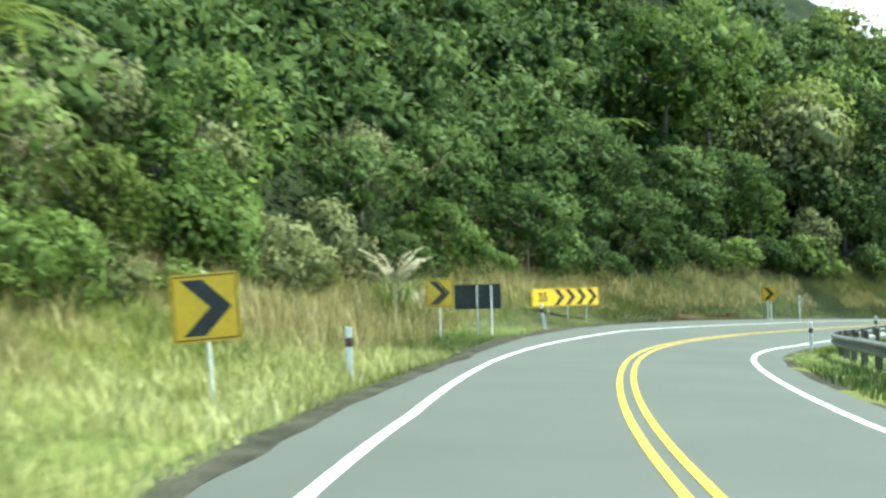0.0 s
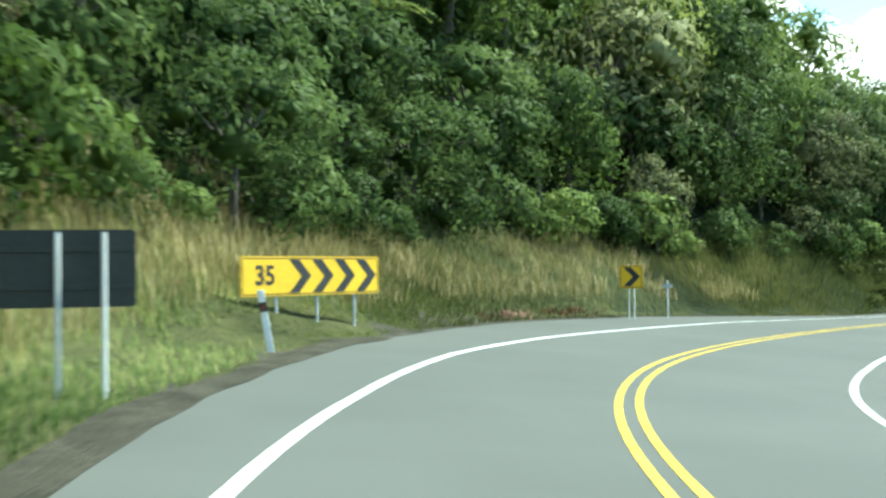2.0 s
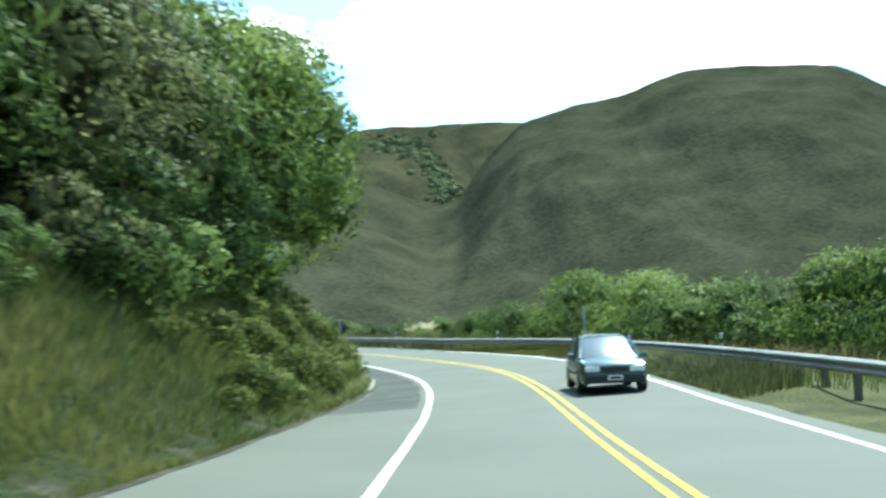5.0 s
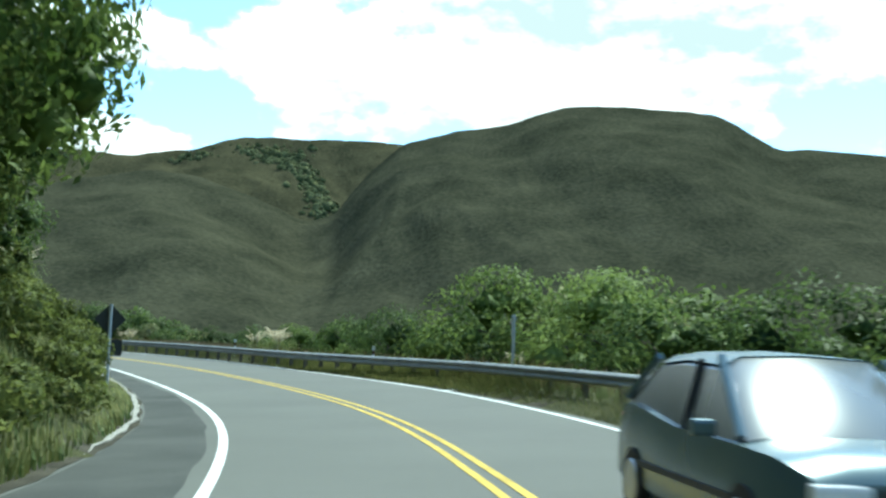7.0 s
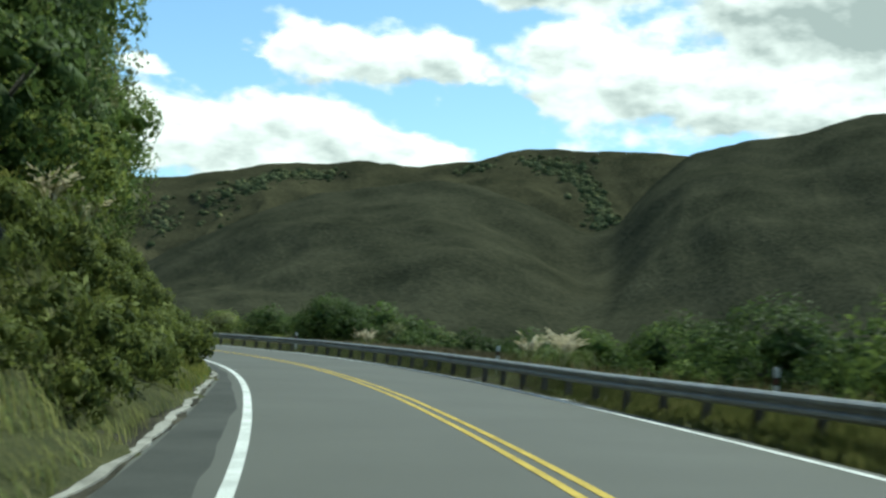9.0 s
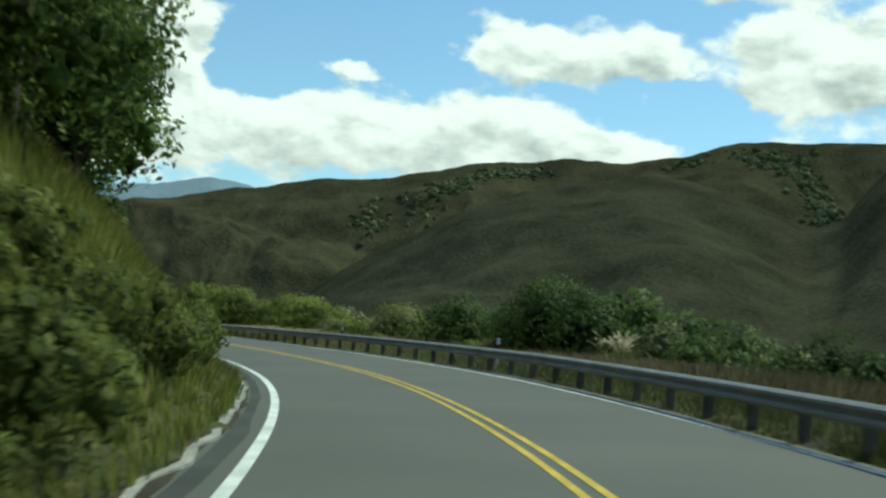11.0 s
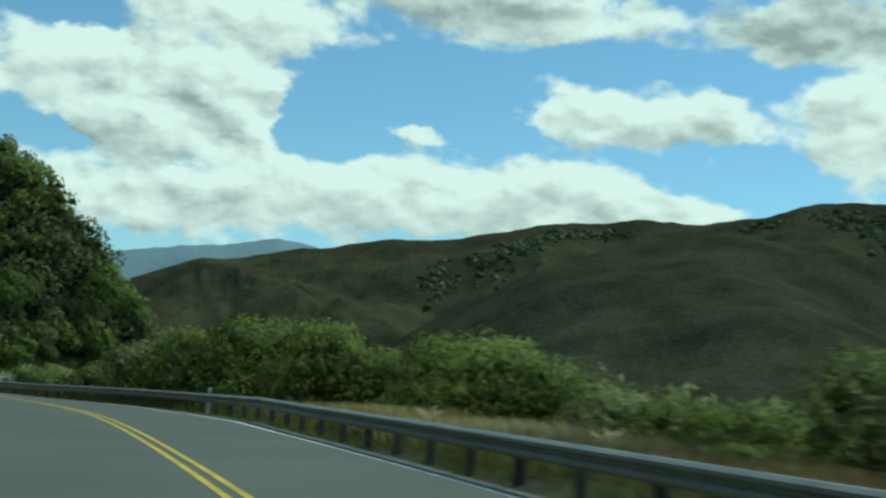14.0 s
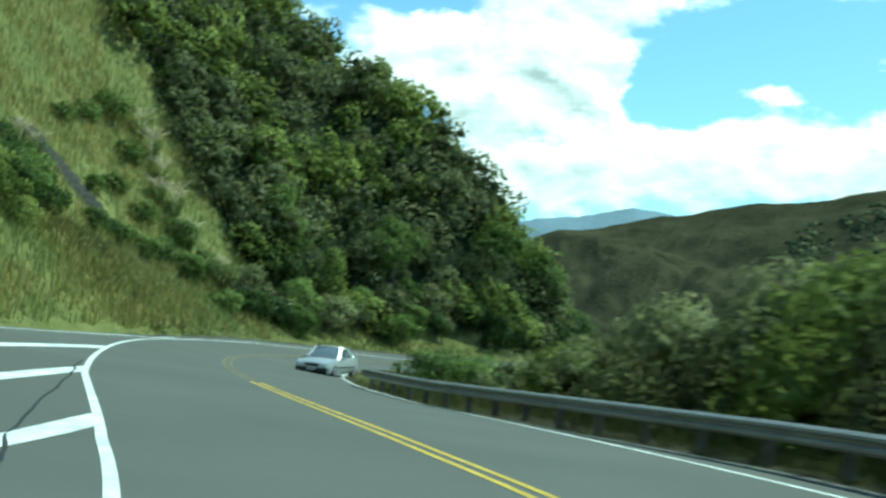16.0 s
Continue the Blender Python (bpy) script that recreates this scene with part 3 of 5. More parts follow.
# far range, its blue is distance haze painted into the colour
bear = np.linspace(6, 40, 90)
el = np.interp(bear, [6, 13, 16.6, 19.6, 21, 23.6, 25.5, 28, 33, 40], [3.5, 4.5, 5.25, 5.85, 6.0, 6.6, 6.4, 5.4, 4.6, 4.0])
rr = np.array([2600, 2900, 3200, 3500, 3900])
fr = np.array([-0.1, 0.45, 0.75, 1.0, 0.7])
bx, rg = np.meshgrid(np.radians(bear), rr)
fz = np.tan(np.radians(el))[None, :] * 3500 * fr[:, None] + fractal(bx * 60, rg / 300) * 22 * (fr[:, None] < 0.99) + fractal(bx * 200, rg / 90) * 5
v = np.stack([HUB[0] + np.sin(bx) * rg, HUB[1] + np.cos(bx) * rg, fz], -1).reshape(-1, 3)
q = (np.arange(4)[:, None] * 90 + np.arange(89)[None, :]).ravel()
tagged(new("backdrop", mesh_of("backdrop", v, np.stack([q, q + 1, q + 91, q + 90], 1), M_FAR, smooth=True)), "far bush-covered mountain range, blue haze in its colour", "mountain", kind="structure")

sr = np.arange(-40, 360.1, 1.0)
lanes = np.array([0.0, 0.12, 0.3, 0.5, 0.7, 0.88, 1.0])
lo, hi = -edge_left(sr), edge_right(sr)
lo = lo + fractal(sr / 2.1, sr * 0 + 3) * np.where(sr < 84, 0.10, 0.22)
hi = hi + fractal(sr / 2.1, sr * 0 + 9) * 0.12
cols = [road(sr, lo * 1.0, -0.2)] + [road(sr, lo + (hi - lo) * k, 0.0) for k in lanes] + [road(sr, hi, -0.2)]
n = len(sr)
i = np.arange(n - 1)
f = np.concatenate([np.stack([i + k * n, i + (k + 1) * n, i + 1 + (k + 1) * n, i + 1 + k * n], 1) for k in range(len(cols) - 1)])[:, ::-1]
tagged(new("road", mesh_of("road", np.concatenate(cols), f, M_ASPHALT, smooth=False)), "grey chip-sealed two-lane asphalt road", "road", kind="structure")


def stripe(name, s0, s1, table, shift, width, mat, label, step=1.0, dz=0.006):
    s = np.arange(s0, s1 + 0.01, step)
    c = (off(table, s) if table is not None else 0 * s) + shift
    v, f = ribbon(s, c - width / 2, c + width / 2, dz)
    return tagged(new(name, mesh_of(name, v, f, mat)), label, "road marking", kind="structure")


stripe("edge_line", -40, 274, O_LEFT, 0, 0.15, M_WHITE, "worn white painted edge line")
stripe("edge_line", 274, 355, O_LEFT, 0, 0.13, M_WHITE, "worn white painted edge line")
stripe("edge_line", -40, 355, O_RIGHT, 0, 0.13, M_WHITE, "worn white painted edge line")
for k in (-0.13, 0.13):
    stripe("centre_line", -40, 257, None, k, 0.11, M_YELLOW, "solid yellow no-overtaking line")
    stripe("centre_line", 257, 355, None, k, 0.11, M_YELLOWWORN, "yellow centre line worn pale through the bend")

# short cross ticks on the right-hand edge line
for s in (94.4, 113.0, 134.4):
    o = float(off(O_RIGHT, s))
    a = np.array([s - 0.16, s + 0.16])
    v, f = ribbon(a, np.array([o, o]), np.array([o + 0.75, o + 0.75]), 0.007)
    tagged(new("tick_mark", mesh_of("tick_mark", v, f, M_WHITE)), "short white tick beside the edge line", "road marking", "edge ticks", "structure")

# hatched island beside the lane
for s in (220.6, 231.0, 242.4, 253.0, 265.2):
    o = float(off(O_LEFT, s))
    t = np.linspace(0, 1, 10)
    c = o - 0.04 - t * 3.6
    w = 0.9
    sb = s - t * 10.2
    c = np.maximum(c, -edge_left(sb) + 0.3)
    a, b = road(sb - w, c, 0.008), road(sb + w, c, 0.008)
    q = np.arange(9)
    tagged(new("hatch_bar", mesh_of("hatch_bar", np.concatenate([a, b]), np.stack([q, q + 1, q + 11, q + 10], 1), M_WHITE)), "broad white hatching bar of the painted island", "road marking", "island hatching", "structure")
s = np.arange(224, 284.1, 1.0)
c = -edge_left(s) + 0.45
v, f = ribbon(s, c - 0.07, c + 0.07, 0.006)
tagged(new("edge_line", mesh_of("edge_line", v, f, M_WHITE)), "white line along the outer edge of the island", "road marking", kind="structure")
# crack across the island
rng = np.random.RandomState(5)
s = np.linspace(230, 256, 60)
c = off(O_LEFT, s) - 0.75 - 0.35 * np.sin((s - 230) / 5) + np.cumsum(rng.randn(60)) * 0.03
v, f = ribbon(s, c - 0.02, c + 0.02 + rng.rand(60) * 0.02, 0.010)
tagged(new("crack", mesh_of("crack", v, f, M_BLACK)), "dark tar-sealed crack in the asphalt", "crack", kind="structure")
# darker strip of old seal on the inside shoulder
s = np.arange(88, 176.1, 1.0)
v, f = ribbon(s, -edge_left(s) + 0.15, off(O_LEFT, s) - 0.25 + fractal(s / 4, s * 0) * 0.15, 0.004)
tagged(new("shoulder_seal", mesh_of("shoulder_seal", v, f, M_SHOULDER)), "darker old seal on the shoulder", "road shoulder", kind="structure")

# dirt and loose gravel along the seal edge
for s0, s1, q0, q1 in ((-40.0, 44.0, 0.30, -0.26), (44.0, 84.0, 0.16, -0.08), (84.0, 186.0, 0.45, -0.10), (278.0, 334.0, 0.4, -0.1)):
    s = np.arange(s0, s1 + 0.1, 0.7)
    a = road(s, -edge_left(s) - q0 - fractal(s / 1.7, s * 0 + 2) * q0)
    c = road(s, -edge_left(s) - q1 + fractal(s / 1.3, s * 0 + 5) * 0.10, 0.008)
    m = (a + c) / 2
    a[:, 2] = height(a[:, 0], a[:, 1])[0] + 0.02
    m[:, 2] = np.maximum(height(m[:, 0], m[:, 1])[0] + 0.05, m[:, 2])
    k, q = len(s), np.arange(len(s) - 1)
    f = np.concatenate([np.stack([q, q + k, q + k + 1, q + 1], 1), np.stack([q + k, q + 2 * k, q + 2 * k + 1, q + k + 1], 1)])[:, ::-1]
    tagged(new("dirt_edge", mesh_of("dirt_edge", np.concatenate([a, m, c]), f, M_DIRT)), "strip of dark dirt and gravel at the seal edge", "road shoulder", kind="structure")

# pale broken lip of the seal along the cut
s = np.arange(99.0, 180.1, 0.5)
w = 0.045 + 0.09 * np.abs(fractal(s / 1.1, s * 0 + 8))
c = -edge_left(s) - 0.02 + fractal(s / 1.5, s * 0 + 4) * 0.14
v, f = ribbon(s, c - w, c + w, 0.035, 0.08)
tagged(new("seal_lip", mesh_of("seal_lip", v, f, M_PALE)), "pale broken lip along the seal edge", "road shoulder", kind="structure")

# ---------------------------------------------------------------- guardrail
RAIL0, RAIL1 = 12.0, 268.0


def rail_off(s):
    return off(O_RAIL, s)


W_PROFILE = [(0.0, -0.155), (-0.02, -0.15), (-0.08, -0.105), (-0.08, -0.06), (-0.015, -0.015), (-0.015, 0.015), (-0.08, 0.06), (-0.08, 0.105), (-0.02, 0.15), (0.0, 0.155)]
guard = anchor("guardrail", Matrix.Translation(road(130.0, rail_off(130.0))), "long galvanised steel W-beam guardrail on timber posts", "guardrail")
RAIL_MID = 0.59


def rail_piece(s0, s1):
    s = np.linspace(s0, s1, 5)
    rows = [np.array(road(s, rail_off(s) + px, RAIL_MID + pz)) for px, pz in W_PROFILE] + [np.array(road(s, rail_off(s) + px + 0.012, RAIL_MID + pz)) for px, pz in W_PROFILE[::-1]]
    v = np.concatenate(rows) - np.array(guard.location)
    m, k = len(rows), len(s)
    f = [(a * k + i, ((a + 1) % m) * k + i, ((a + 1) % m) * k + i + 1, a * k + i + 1) for a in range(m) for i in range(k - 1)]
    f += [tuple(a * k for a in range(m))[::-1], tuple(a * k + k - 1 for a in range(m))]
    return mesh_of("beam", v, f, M_STEEL)


s = RAIL0
while s < RAIL1 - 1:
    ob = new("beam", rail_piece(s, min(s + 4.03, RAIL1)))
    ob.parent = guard
    s += 4.0


def post_mesh():
    bm = bmesh.new()
    box(bm, (0.15, 0.11, 1.15), (0.17, 0, 0.10), bevel=0.012)
    return bm


bm = post_mesh()
post0 = part("post", bm, M_TIMBER, guard)
bm = box(bmesh.new(), (0.13, 0.10, 0.33), (0.06, 0, RAIL_MID), bevel=0.008)
block0 = part("spacer_block", bm, M_TIMBER, guard)
first = True
for s in np.arange(RAIL0 + 1.0, RAIL1, 2.0):
    p = road(s, rail_off(s)) - np.array(guard.location)
    m = pose(*p, 0, 0, math.degrees(float(np.interp(s, S, HD))))
    for src in (post0, block0):
        ob = src if first else new(src.name, src.data)
        ob.parent = guard
        ob.matrix_basis = m
    first = False
# flared end piece
bm = bmesh.new()
e = road(RAIL1, rail_off(RAIL1), RAIL_MID) - np.array(guard.location)
d = road(RAIL1 + 1.0, rail_off(RAIL1) + 0.25, RAIL_MID - 0.02) - np.array(guard.location)
tube(bm, e + np.array((0, 0, 0.0)), d, 0.11, 0.15, 12)
part("end_terminal", bm, M_STEEL, guard, "flared steel end of the rail")

# ---------------------------------------------------------------- signs and posts


def stand(x, y, toward, dz=0.0):
    """Pose on the ground whose local -y looks toward a place."""
    return pose(x, y, ground_z(x, y) + dz, 0, 0, math.degrees(math.atan2(toward[1] - y, toward[0] - x)) + 90)


def round_plate(w, h, t, r=0.05):
    pts = []
    for cx, cz, a0 in ((w / 2 - r, h / 2 - r, 0), (-w / 2 + r, h / 2 - r, 90), (-w / 2 + r, -h / 2 + r, 180), (w / 2 - r, -h / 2 + r, 270)):
        pts += [(cx + r * math.cos(radians(a0 + k * 30)), cz + r * math.sin(radians(a0 + k * 30))) for k in range(4)]
    return prism(bmesh.new(), pts, -t / 2, t / 2)


def shift(bm, x=0, y=0, z=0):
    bmesh.ops.translate(bm, verts=bm.verts, vec=(x, y, z))
    return bm


def frame_bars(w, h, t):
    bm = bmesh.new()
    for sx in (-1, 1):
        box(bm, (t, 0.004, h), (sx * (w / 2 - t / 2), 0, 0))
    for sz in (-1, 1):
        box(bm, (w - 2 * t, 0.004, t), (0, 0, sz * (h / 2 - t / 2)))
    return bm


def chevron(bm, cx, w, h, y0, y1):
    t = w * 0.44
    pts = [(-w / 2, h / 2), (-w / 2 + t, h / 2), (w / 2, 0), (-w / 2 + t, -h / 2), (-w / 2, -h / 2), (w / 2 - t, 0)]
    return prism(bm, [(cx + px, pz) for px, pz in pts], y0, y1)


def chevron_sign(m, size, mid, posts, label):
    t = anchor("chevron_sign", m, label, "road sign", "chevron signs")
    plate = part("sign_plate", shift(round_plate(size, size, 0.02), 0, 0, mid), M_SIGNYEL, t, "yellow sheet-metal plate")
    part("border", shift(frame_bars(size - 0.05, size - 0.05, 0.018), 0, -0.014, mid), M_BLACK, plate)
    part("chevron", shift(chevron(bmesh.new(), 0.02, size * 0.72, size * 0.82, -0.016, -0.011), 0, 0, mid), M_BLACK, plate, "black arrow pointing along the bend")
    for px in posts:
        part("post", tube(bmesh.new(), (px, 0.05, -0.6), (px, 0.05, mid + size / 2 + 0.04), 0.024), M_POSTWHITE, t)
        part("bracket", box(bmesh.new(), (0.09, 0.03, 0.04), (px, 0.025, mid + size * 0.25), bevel=0.004), M_STEEL, t)
    return t


def line_text(txt, size, mat, parent, at):
    cu = bpy.data.curves.new("lettering", "FONT")
    cu.body, cu.size, cu.align_x, cu.align_y, cu.extrude = txt, size, "CENTER", "CENTER", 0.002
    cu.offset = 0.012
    cu.materials.append(mat)
    ob = new("lettering", cu)
    ob.parent = parent
    ob.matrix_basis = pose(*at, 90, 0, 0)
    return ob


chevron_sign(stand(-4.7, 12.6, (-1.9, -6)) @ pose(0, 0, 0, 0, -3.5, 0), 0.92, 1.82 - ground_z(-4.7, 12.6), (0.0,), "yellow and black chevron sign on a white post in long grass")
chevron_sign(stand(-1.72, 33.6, (-1.6, 5)), 0.90, 2.00 - ground_z(-1.72, 33.6), (0.0,), "yellow and black chevron sign half hidden by seeding grass")
chevron_sign(stand(15.55, 58.0, (6.0, 41)), 0.75, 1.55 - ground_z(15.55, 58.0), (-0.085, 0.085), "yellow and black chevron sign on two posts by the shoulder")

# long chevron board with the advisory speed
bl, br = np.array((2.06, 44.9)), np.array((5.1, 47.1))
c = (bl + br) / 2
board = anchor("chevron_board", pose(c[0], c[1], ground_z(*c), 0, 0, math.degrees(math.atan2(br[1] - bl[1], br[0] - bl[0]))), "long yellow curve board with four black chevrons and 35", "road sign")
bz = 1.73 - board.location.z
plate = part("sign_plate", shift(round_plate(3.75, 0.77, 0.025, 0.04), 0, 0, bz), M_SIGNYEL, board, "long yellow plate")
part("border", shift(frame_bars(3.69, 0.71, 0.016), 0, -0.016, bz), M_BLACK, plate)
for k in range(4):
    part("chevron", shift(chevron(bmesh.new(), -0.36 + k * 0.62, 0.58, 0.65, -0.019, -0.013), 0, 0, bz), M_BLACK, plate)
line_text("35", 0.52, M_BLACK, plate, (-1.28, -0.016, bz))
for px in (-0.95, 0.14, 1.2):
    part("post", tube(bmesh.new(), (px, 0.055, -0.6), (px, 0.055, bz + 0.36), 0.03), M_POSTGREY, board)

# back of a board that faces the other way
m = stand(-0.45, 35.7, (-0.6, 16))
back = anchor("sign_from_behind", m, "dark back of a rectangular road sign on two posts", "road sign")
bz = 1.85 - m.translation.z
plate = part("sign_plate", shift(round_plate(1.55, 0.82, 0.02), 0, 0.03, bz), M_SIGNBACK, back)
for dz in (-0.2, 0.2):
    part("rail", box(bmesh.new(), (1.45, 0.02, 0.05), (0, 0.012, bz + dz), bevel=0.003), M_SIGNBACK, plate)
for px in (-0.02, 0.45):
    part("post", tube(bmesh.new(), (px, -0.035, -0.6), (px, -0.035, bz + 0.38), 0.026), M_POSTWHITE, back)

# diamond warning sign from behind, beside the cut bank
p = road(115.9, -5.3)
m = stand(p[0], p[1], tuple(road(95.0, -2.0)[:2]))
dia = anchor("warning_sign", m, "dark back of a diamond warning sign with a plate below", "road sign")
zs = 0.95 + 0.62 - m.translation.z
bm = shift(round_plate(0.62, 0.62, 0.015), 0, 0.03, 0)
bmesh.ops.rotate(bm, verts=bm.verts, cent=(0, 0, 0), matrix=Matrix.Rotation(radians(45), 3, "Y"))
part("diamond_plate", shift(bm, 0, 0, zs), M_SIGNBACK, dia)
part("speed_plate", shift(round_plate(0.72, 0.45, 0.015), 0, 0.03, zs - 0.78), M_SIGNBACK, dia)
part("post", tube(bmesh.new(), (0, -0.03, -0.8), (0, -0.03, zs + 0.42), 0.048), M_POSTGREY, dia)

# tall post with a narrow plate turned edge-on, behind the rail
p = road(117.5, 7.6)
m = stand(p[0], p[1], tuple(road(118.5, -20.0)[:2]))
pst = anchor("sign_post", m, "tall galvanised sign post seen edge-on behind the guardrail", "road sign")
part("post", tube(bmesh.new(), (0, 0, -0.6), (0, 0, 2.28 - m.translation.z), 0.055), M_POSTGREY, pst)
part("sign_plate", shift(round_plate(0.16, 0.7, 0.02), 0, -0.05, 1.88 - m.translation.z), M_GREYPLATE, pst)

# low post with a small two-way plate
m = stand(17.8, 60.1, (8.0, 42.0))
kmp = anchor("marker_sign", m, "slim white post with a small grey plate on top", "road sign")
part("post", tube(bmesh.new(), (0, 0, -0.5), (0, 0, 1.30), 0.032), M_POSTWHITE, kmp)
part("sign_plate", shift(round_plate(0.36, 0.13, 0.02, 0.02), 0, -0.045, 1.14), M_GREYPLATE, kmp)
part("cap", tube(bmesh.new(), (0, 0, 1.30), (0, 0, 1.335), 0.04), M_POSTWHITE, kmp)


def marker_post(m):
    t = anchor("edge_marker_post", m, "white plastic edge marker post with a reflector band", "marker post", "edge marker posts")
    part("post", box(bmesh.new(), (0.11, 0.035, 1.45), (0, 0, 0.27), bevel=0.012), M_POSTWHITE, t)
    part("dark_band", box(bmesh.new(), (0.114, 0.039, 0.16), (0, 0, 0.72)), M_BLACK, t)
    part("reflector", box(bmesh.new(), (0.05, 0.006, 0.11), (0, -0.022, 0.72), bevel=0.002), M_REFLECT, t)
    return t


mk = marker_post(stand(-3.3, 17.7, (-1.6, 0)))
copy_thing(mk, stand(2.3, 41.6, (0, 20)) @ pose(0, 0, 0, 0, -9, 0))
for s, o in ((38.0, 4.35), (49.0, 4.4), (98.0, 6.6), (129.0, 6.8), (149.0, 6.6), (173.6, 4.9), (192.4, 4.9), (230.0, 5.2)):
    p, t = road(s, o), road(s - 20, 0.0)
    copy_thing(mk, stand(p[0], p[1], (t[0], t[1])))

# ---------------------------------------------------------------- cars


def car(m, paint, length, width, high, nose, cowl, roof0, roof1, tail, label, estate=False):
    """Car with its nose toward local -y, built from a side outline with tumblehome."""
    t = anchor("car", m, label, "car")
    L2 = length / 2
    belt = high * 0.60

    def loft(name, stations, mat, parent, lab=""):
        bm = bmesh.new()
        rings = []
        for y, pts in stations:
            rings.append([bm.verts.new((px, y, pz)) for px, pz in pts])
        for a, b in zip(rings, rings[1:]):
            for k in range(len(a) - 1):
                bm.faces.new((a[k], a[k + 1], b[k + 1], b[k]))
        bm.faces.new(rings[0][::-1])
        bm.faces.new(rings[-1])
        bmesh.ops.recalc_face_normals(bm, faces=bm.faces)
        ob = part(name, bm, mat, parent, lab)
        ob.data.polygons.foreach_set("use_smooth", np.ones(len(ob.data.polygons), bool))
        mod = ob.modifiers.new("edges", "EDGE_SPLIT")
        mod.split_angle = radians(38)
        return ob

    def section(w, z0, z1, crown=0.03):
        h = w / 2
        return [(-h * 0.90, z0), (-h, z0 + 0.12), (-h * 1.0, z0 + (z1 - z0) * 0.6), (-h * 0.94, z1 - 0.03), (-h * 0.6, z1 + crown * 0.6), (0, z1 + crown), (h * 0.6, z1 + crown * 0.6), (h * 0.94, z1 - 0.03), (h * 1.0, z0 + (z1 - z0) * 0.6), (h, z0 + 0.12), (h * 0.90, z0)]
    ys = [(-L2, 0.80, 0.28, nose - 0.12), (-L2 + 0.10, 0.92, 0.20, nose - 0.02), (-L2 + 0.45, 0.98, 0.18, nose + 0.04), (cowl, 1.0, 0.18, belt), (0.3, 1.0, 0.18, belt + 0.02), (L2 - 0.55, 0.99, 0.18, tail), (L2 - 0.12, 0.94, 0.22, tail - 0.02), (L2, 0.84, 0.32, tail - 0.14)]
    body = loft("body", [(y, section(width * k, z0, z1)) for y, k, z0, z1 in ys], paint, t)
    g = [(cowl - 0.05, 0.86, belt + 0.01), (roof0, 0.72, high - 0.03), ((roof0 + roof1) / 2, 0.73, high), (roof1, 0.70, high - 0.04), (L2 - (0.12 if estate else 0.62), 0.80, tail + 0.03)]

    def cabin(w, z):
        b = width * 0.90 / 2
        h = w * width / 2
        return [(-b, belt - 0.06), (-h - (b - h) * 0.12, z - 0.10 if z > belt + 0.2 else z - 0.02), (-h * 0.8, z), (0, z + 0.02), (h * 0.8, z), (h + (b - h) * 0.12, z - 0.10 if z > belt + 0.2 else z - 0.02), (b, belt - 0.06)]
    loft("cabin", [(y, cabin(w, z)) for y, w, z in g], M_GLASS, t, "dark tinted glasshouse")
    loft("roof", [(y, [(-w * width / 2 * 0.99, z - 0.06), (-w * width / 2 * 0.8, z + 0.008), (0, z + 0.03), (w * width / 2 * 0.8, z + 0.008), (w * width / 2 * 0.99, z - 0.06)]) for y, w, z in g[1:4]], paint, t)
    for sx in (-1, 1):
        for y0, z0, y1, z1, w0, w1 in ((cowl, belt, roof0, high - 0.03, 0.86, 0.72), (g[4][0], tail + 0.02, roof1, high - 0.04, 0.82, 0.70)):
            part("pillar", tube(bmesh.new(), (sx * w0 * width / 2 * 1.02, y0, z0), (sx * w1 * width / 2 * 1.02, y1, z1), 0.035, n=6), paint, t)
        part("pillar", tube(bmesh.new(), (sx * 0.905 * width / 2, 0.15, belt - 0.02), (sx * 0.74 * width / 2, 0.18, high - 0.05), 0.03, n=6), M_PLASTIC, t)
        part("headlight", box(bmesh.new(), (0.36, 0.10, 0.13), (sx * (width / 2 - 0.30), -L2 + 0.03, nose - 0.17), bevel=0.03), M_LAMP, body, "clear headlight")
        part("tail_light", box(bmesh.new(), (0.20, 0.08, 0.16), (sx * (width / 2 - 0.2), L2 - 0.05, tail - 0.2), bevel=0.02), M_RED, body)
        part("mirror", box(bmesh.new(), (0.18, 0.10, 0.12), (sx * (width / 2 + 0.07), cowl + 0.28, belt + 0.05), bevel=0.03), paint, t)
        part("side_trim", box(bmesh.new(), (0.02, length * 0.55, 0.05), (sx * (width / 2 + 0.003), 0.05, 0.48), bevel=0.004), M_PLASTIC, t)
        for y in (-L2 + 0.78, L2 - 0.80):
            bm = bmesh.new()
            bmesh.ops.create_cone(bm, cap_ends=True, segments=28, radius1=0.31, radius2=0.31, depth=0.20, matrix=pose(sx * (width / 2 - 0.09), y, 0.31, 0, 90, 0))
            bmesh.ops.bevel(bm, geom=[e for e in bm.edges if len(e.link_faces) == 2 and e.calc_face_angle() > 1], offset=0.03, segments=2, affect="EDGES")
            w = part("wheel", bm, M_TYRE, t, "black tyre")
            bm = bmesh.new()
            bmesh.ops.create_cone(bm, cap_ends=True, segments=24, radius1=0.20, radius2=0.18, depth=0.03, matrix=pose(sx * (width / 2 + 0.012), y, 0.31, 0, 90 * sx, 0))
            part("rim", bm, M_RIM, w)
    part("bumper", box(bmesh.new(), (width * 0.88, 0.14, 0.20), (0, -L2 + 0.02, 0.36), bevel=0.04), M_PLASTIC, body)
    part("grille", box(bmesh.new(), (width * 0.38, 0.05, 0.12), (0, -L2 + 0.005, nose - 0.19), bevel=0.01), M_PLASTIC, body)
    pl = part("number_plate", box(bmesh.new(), (0.36, 0.02, 0.125), (0, -L2 - 0.062, 0.40), bevel=0.004), M_PLATE, body)
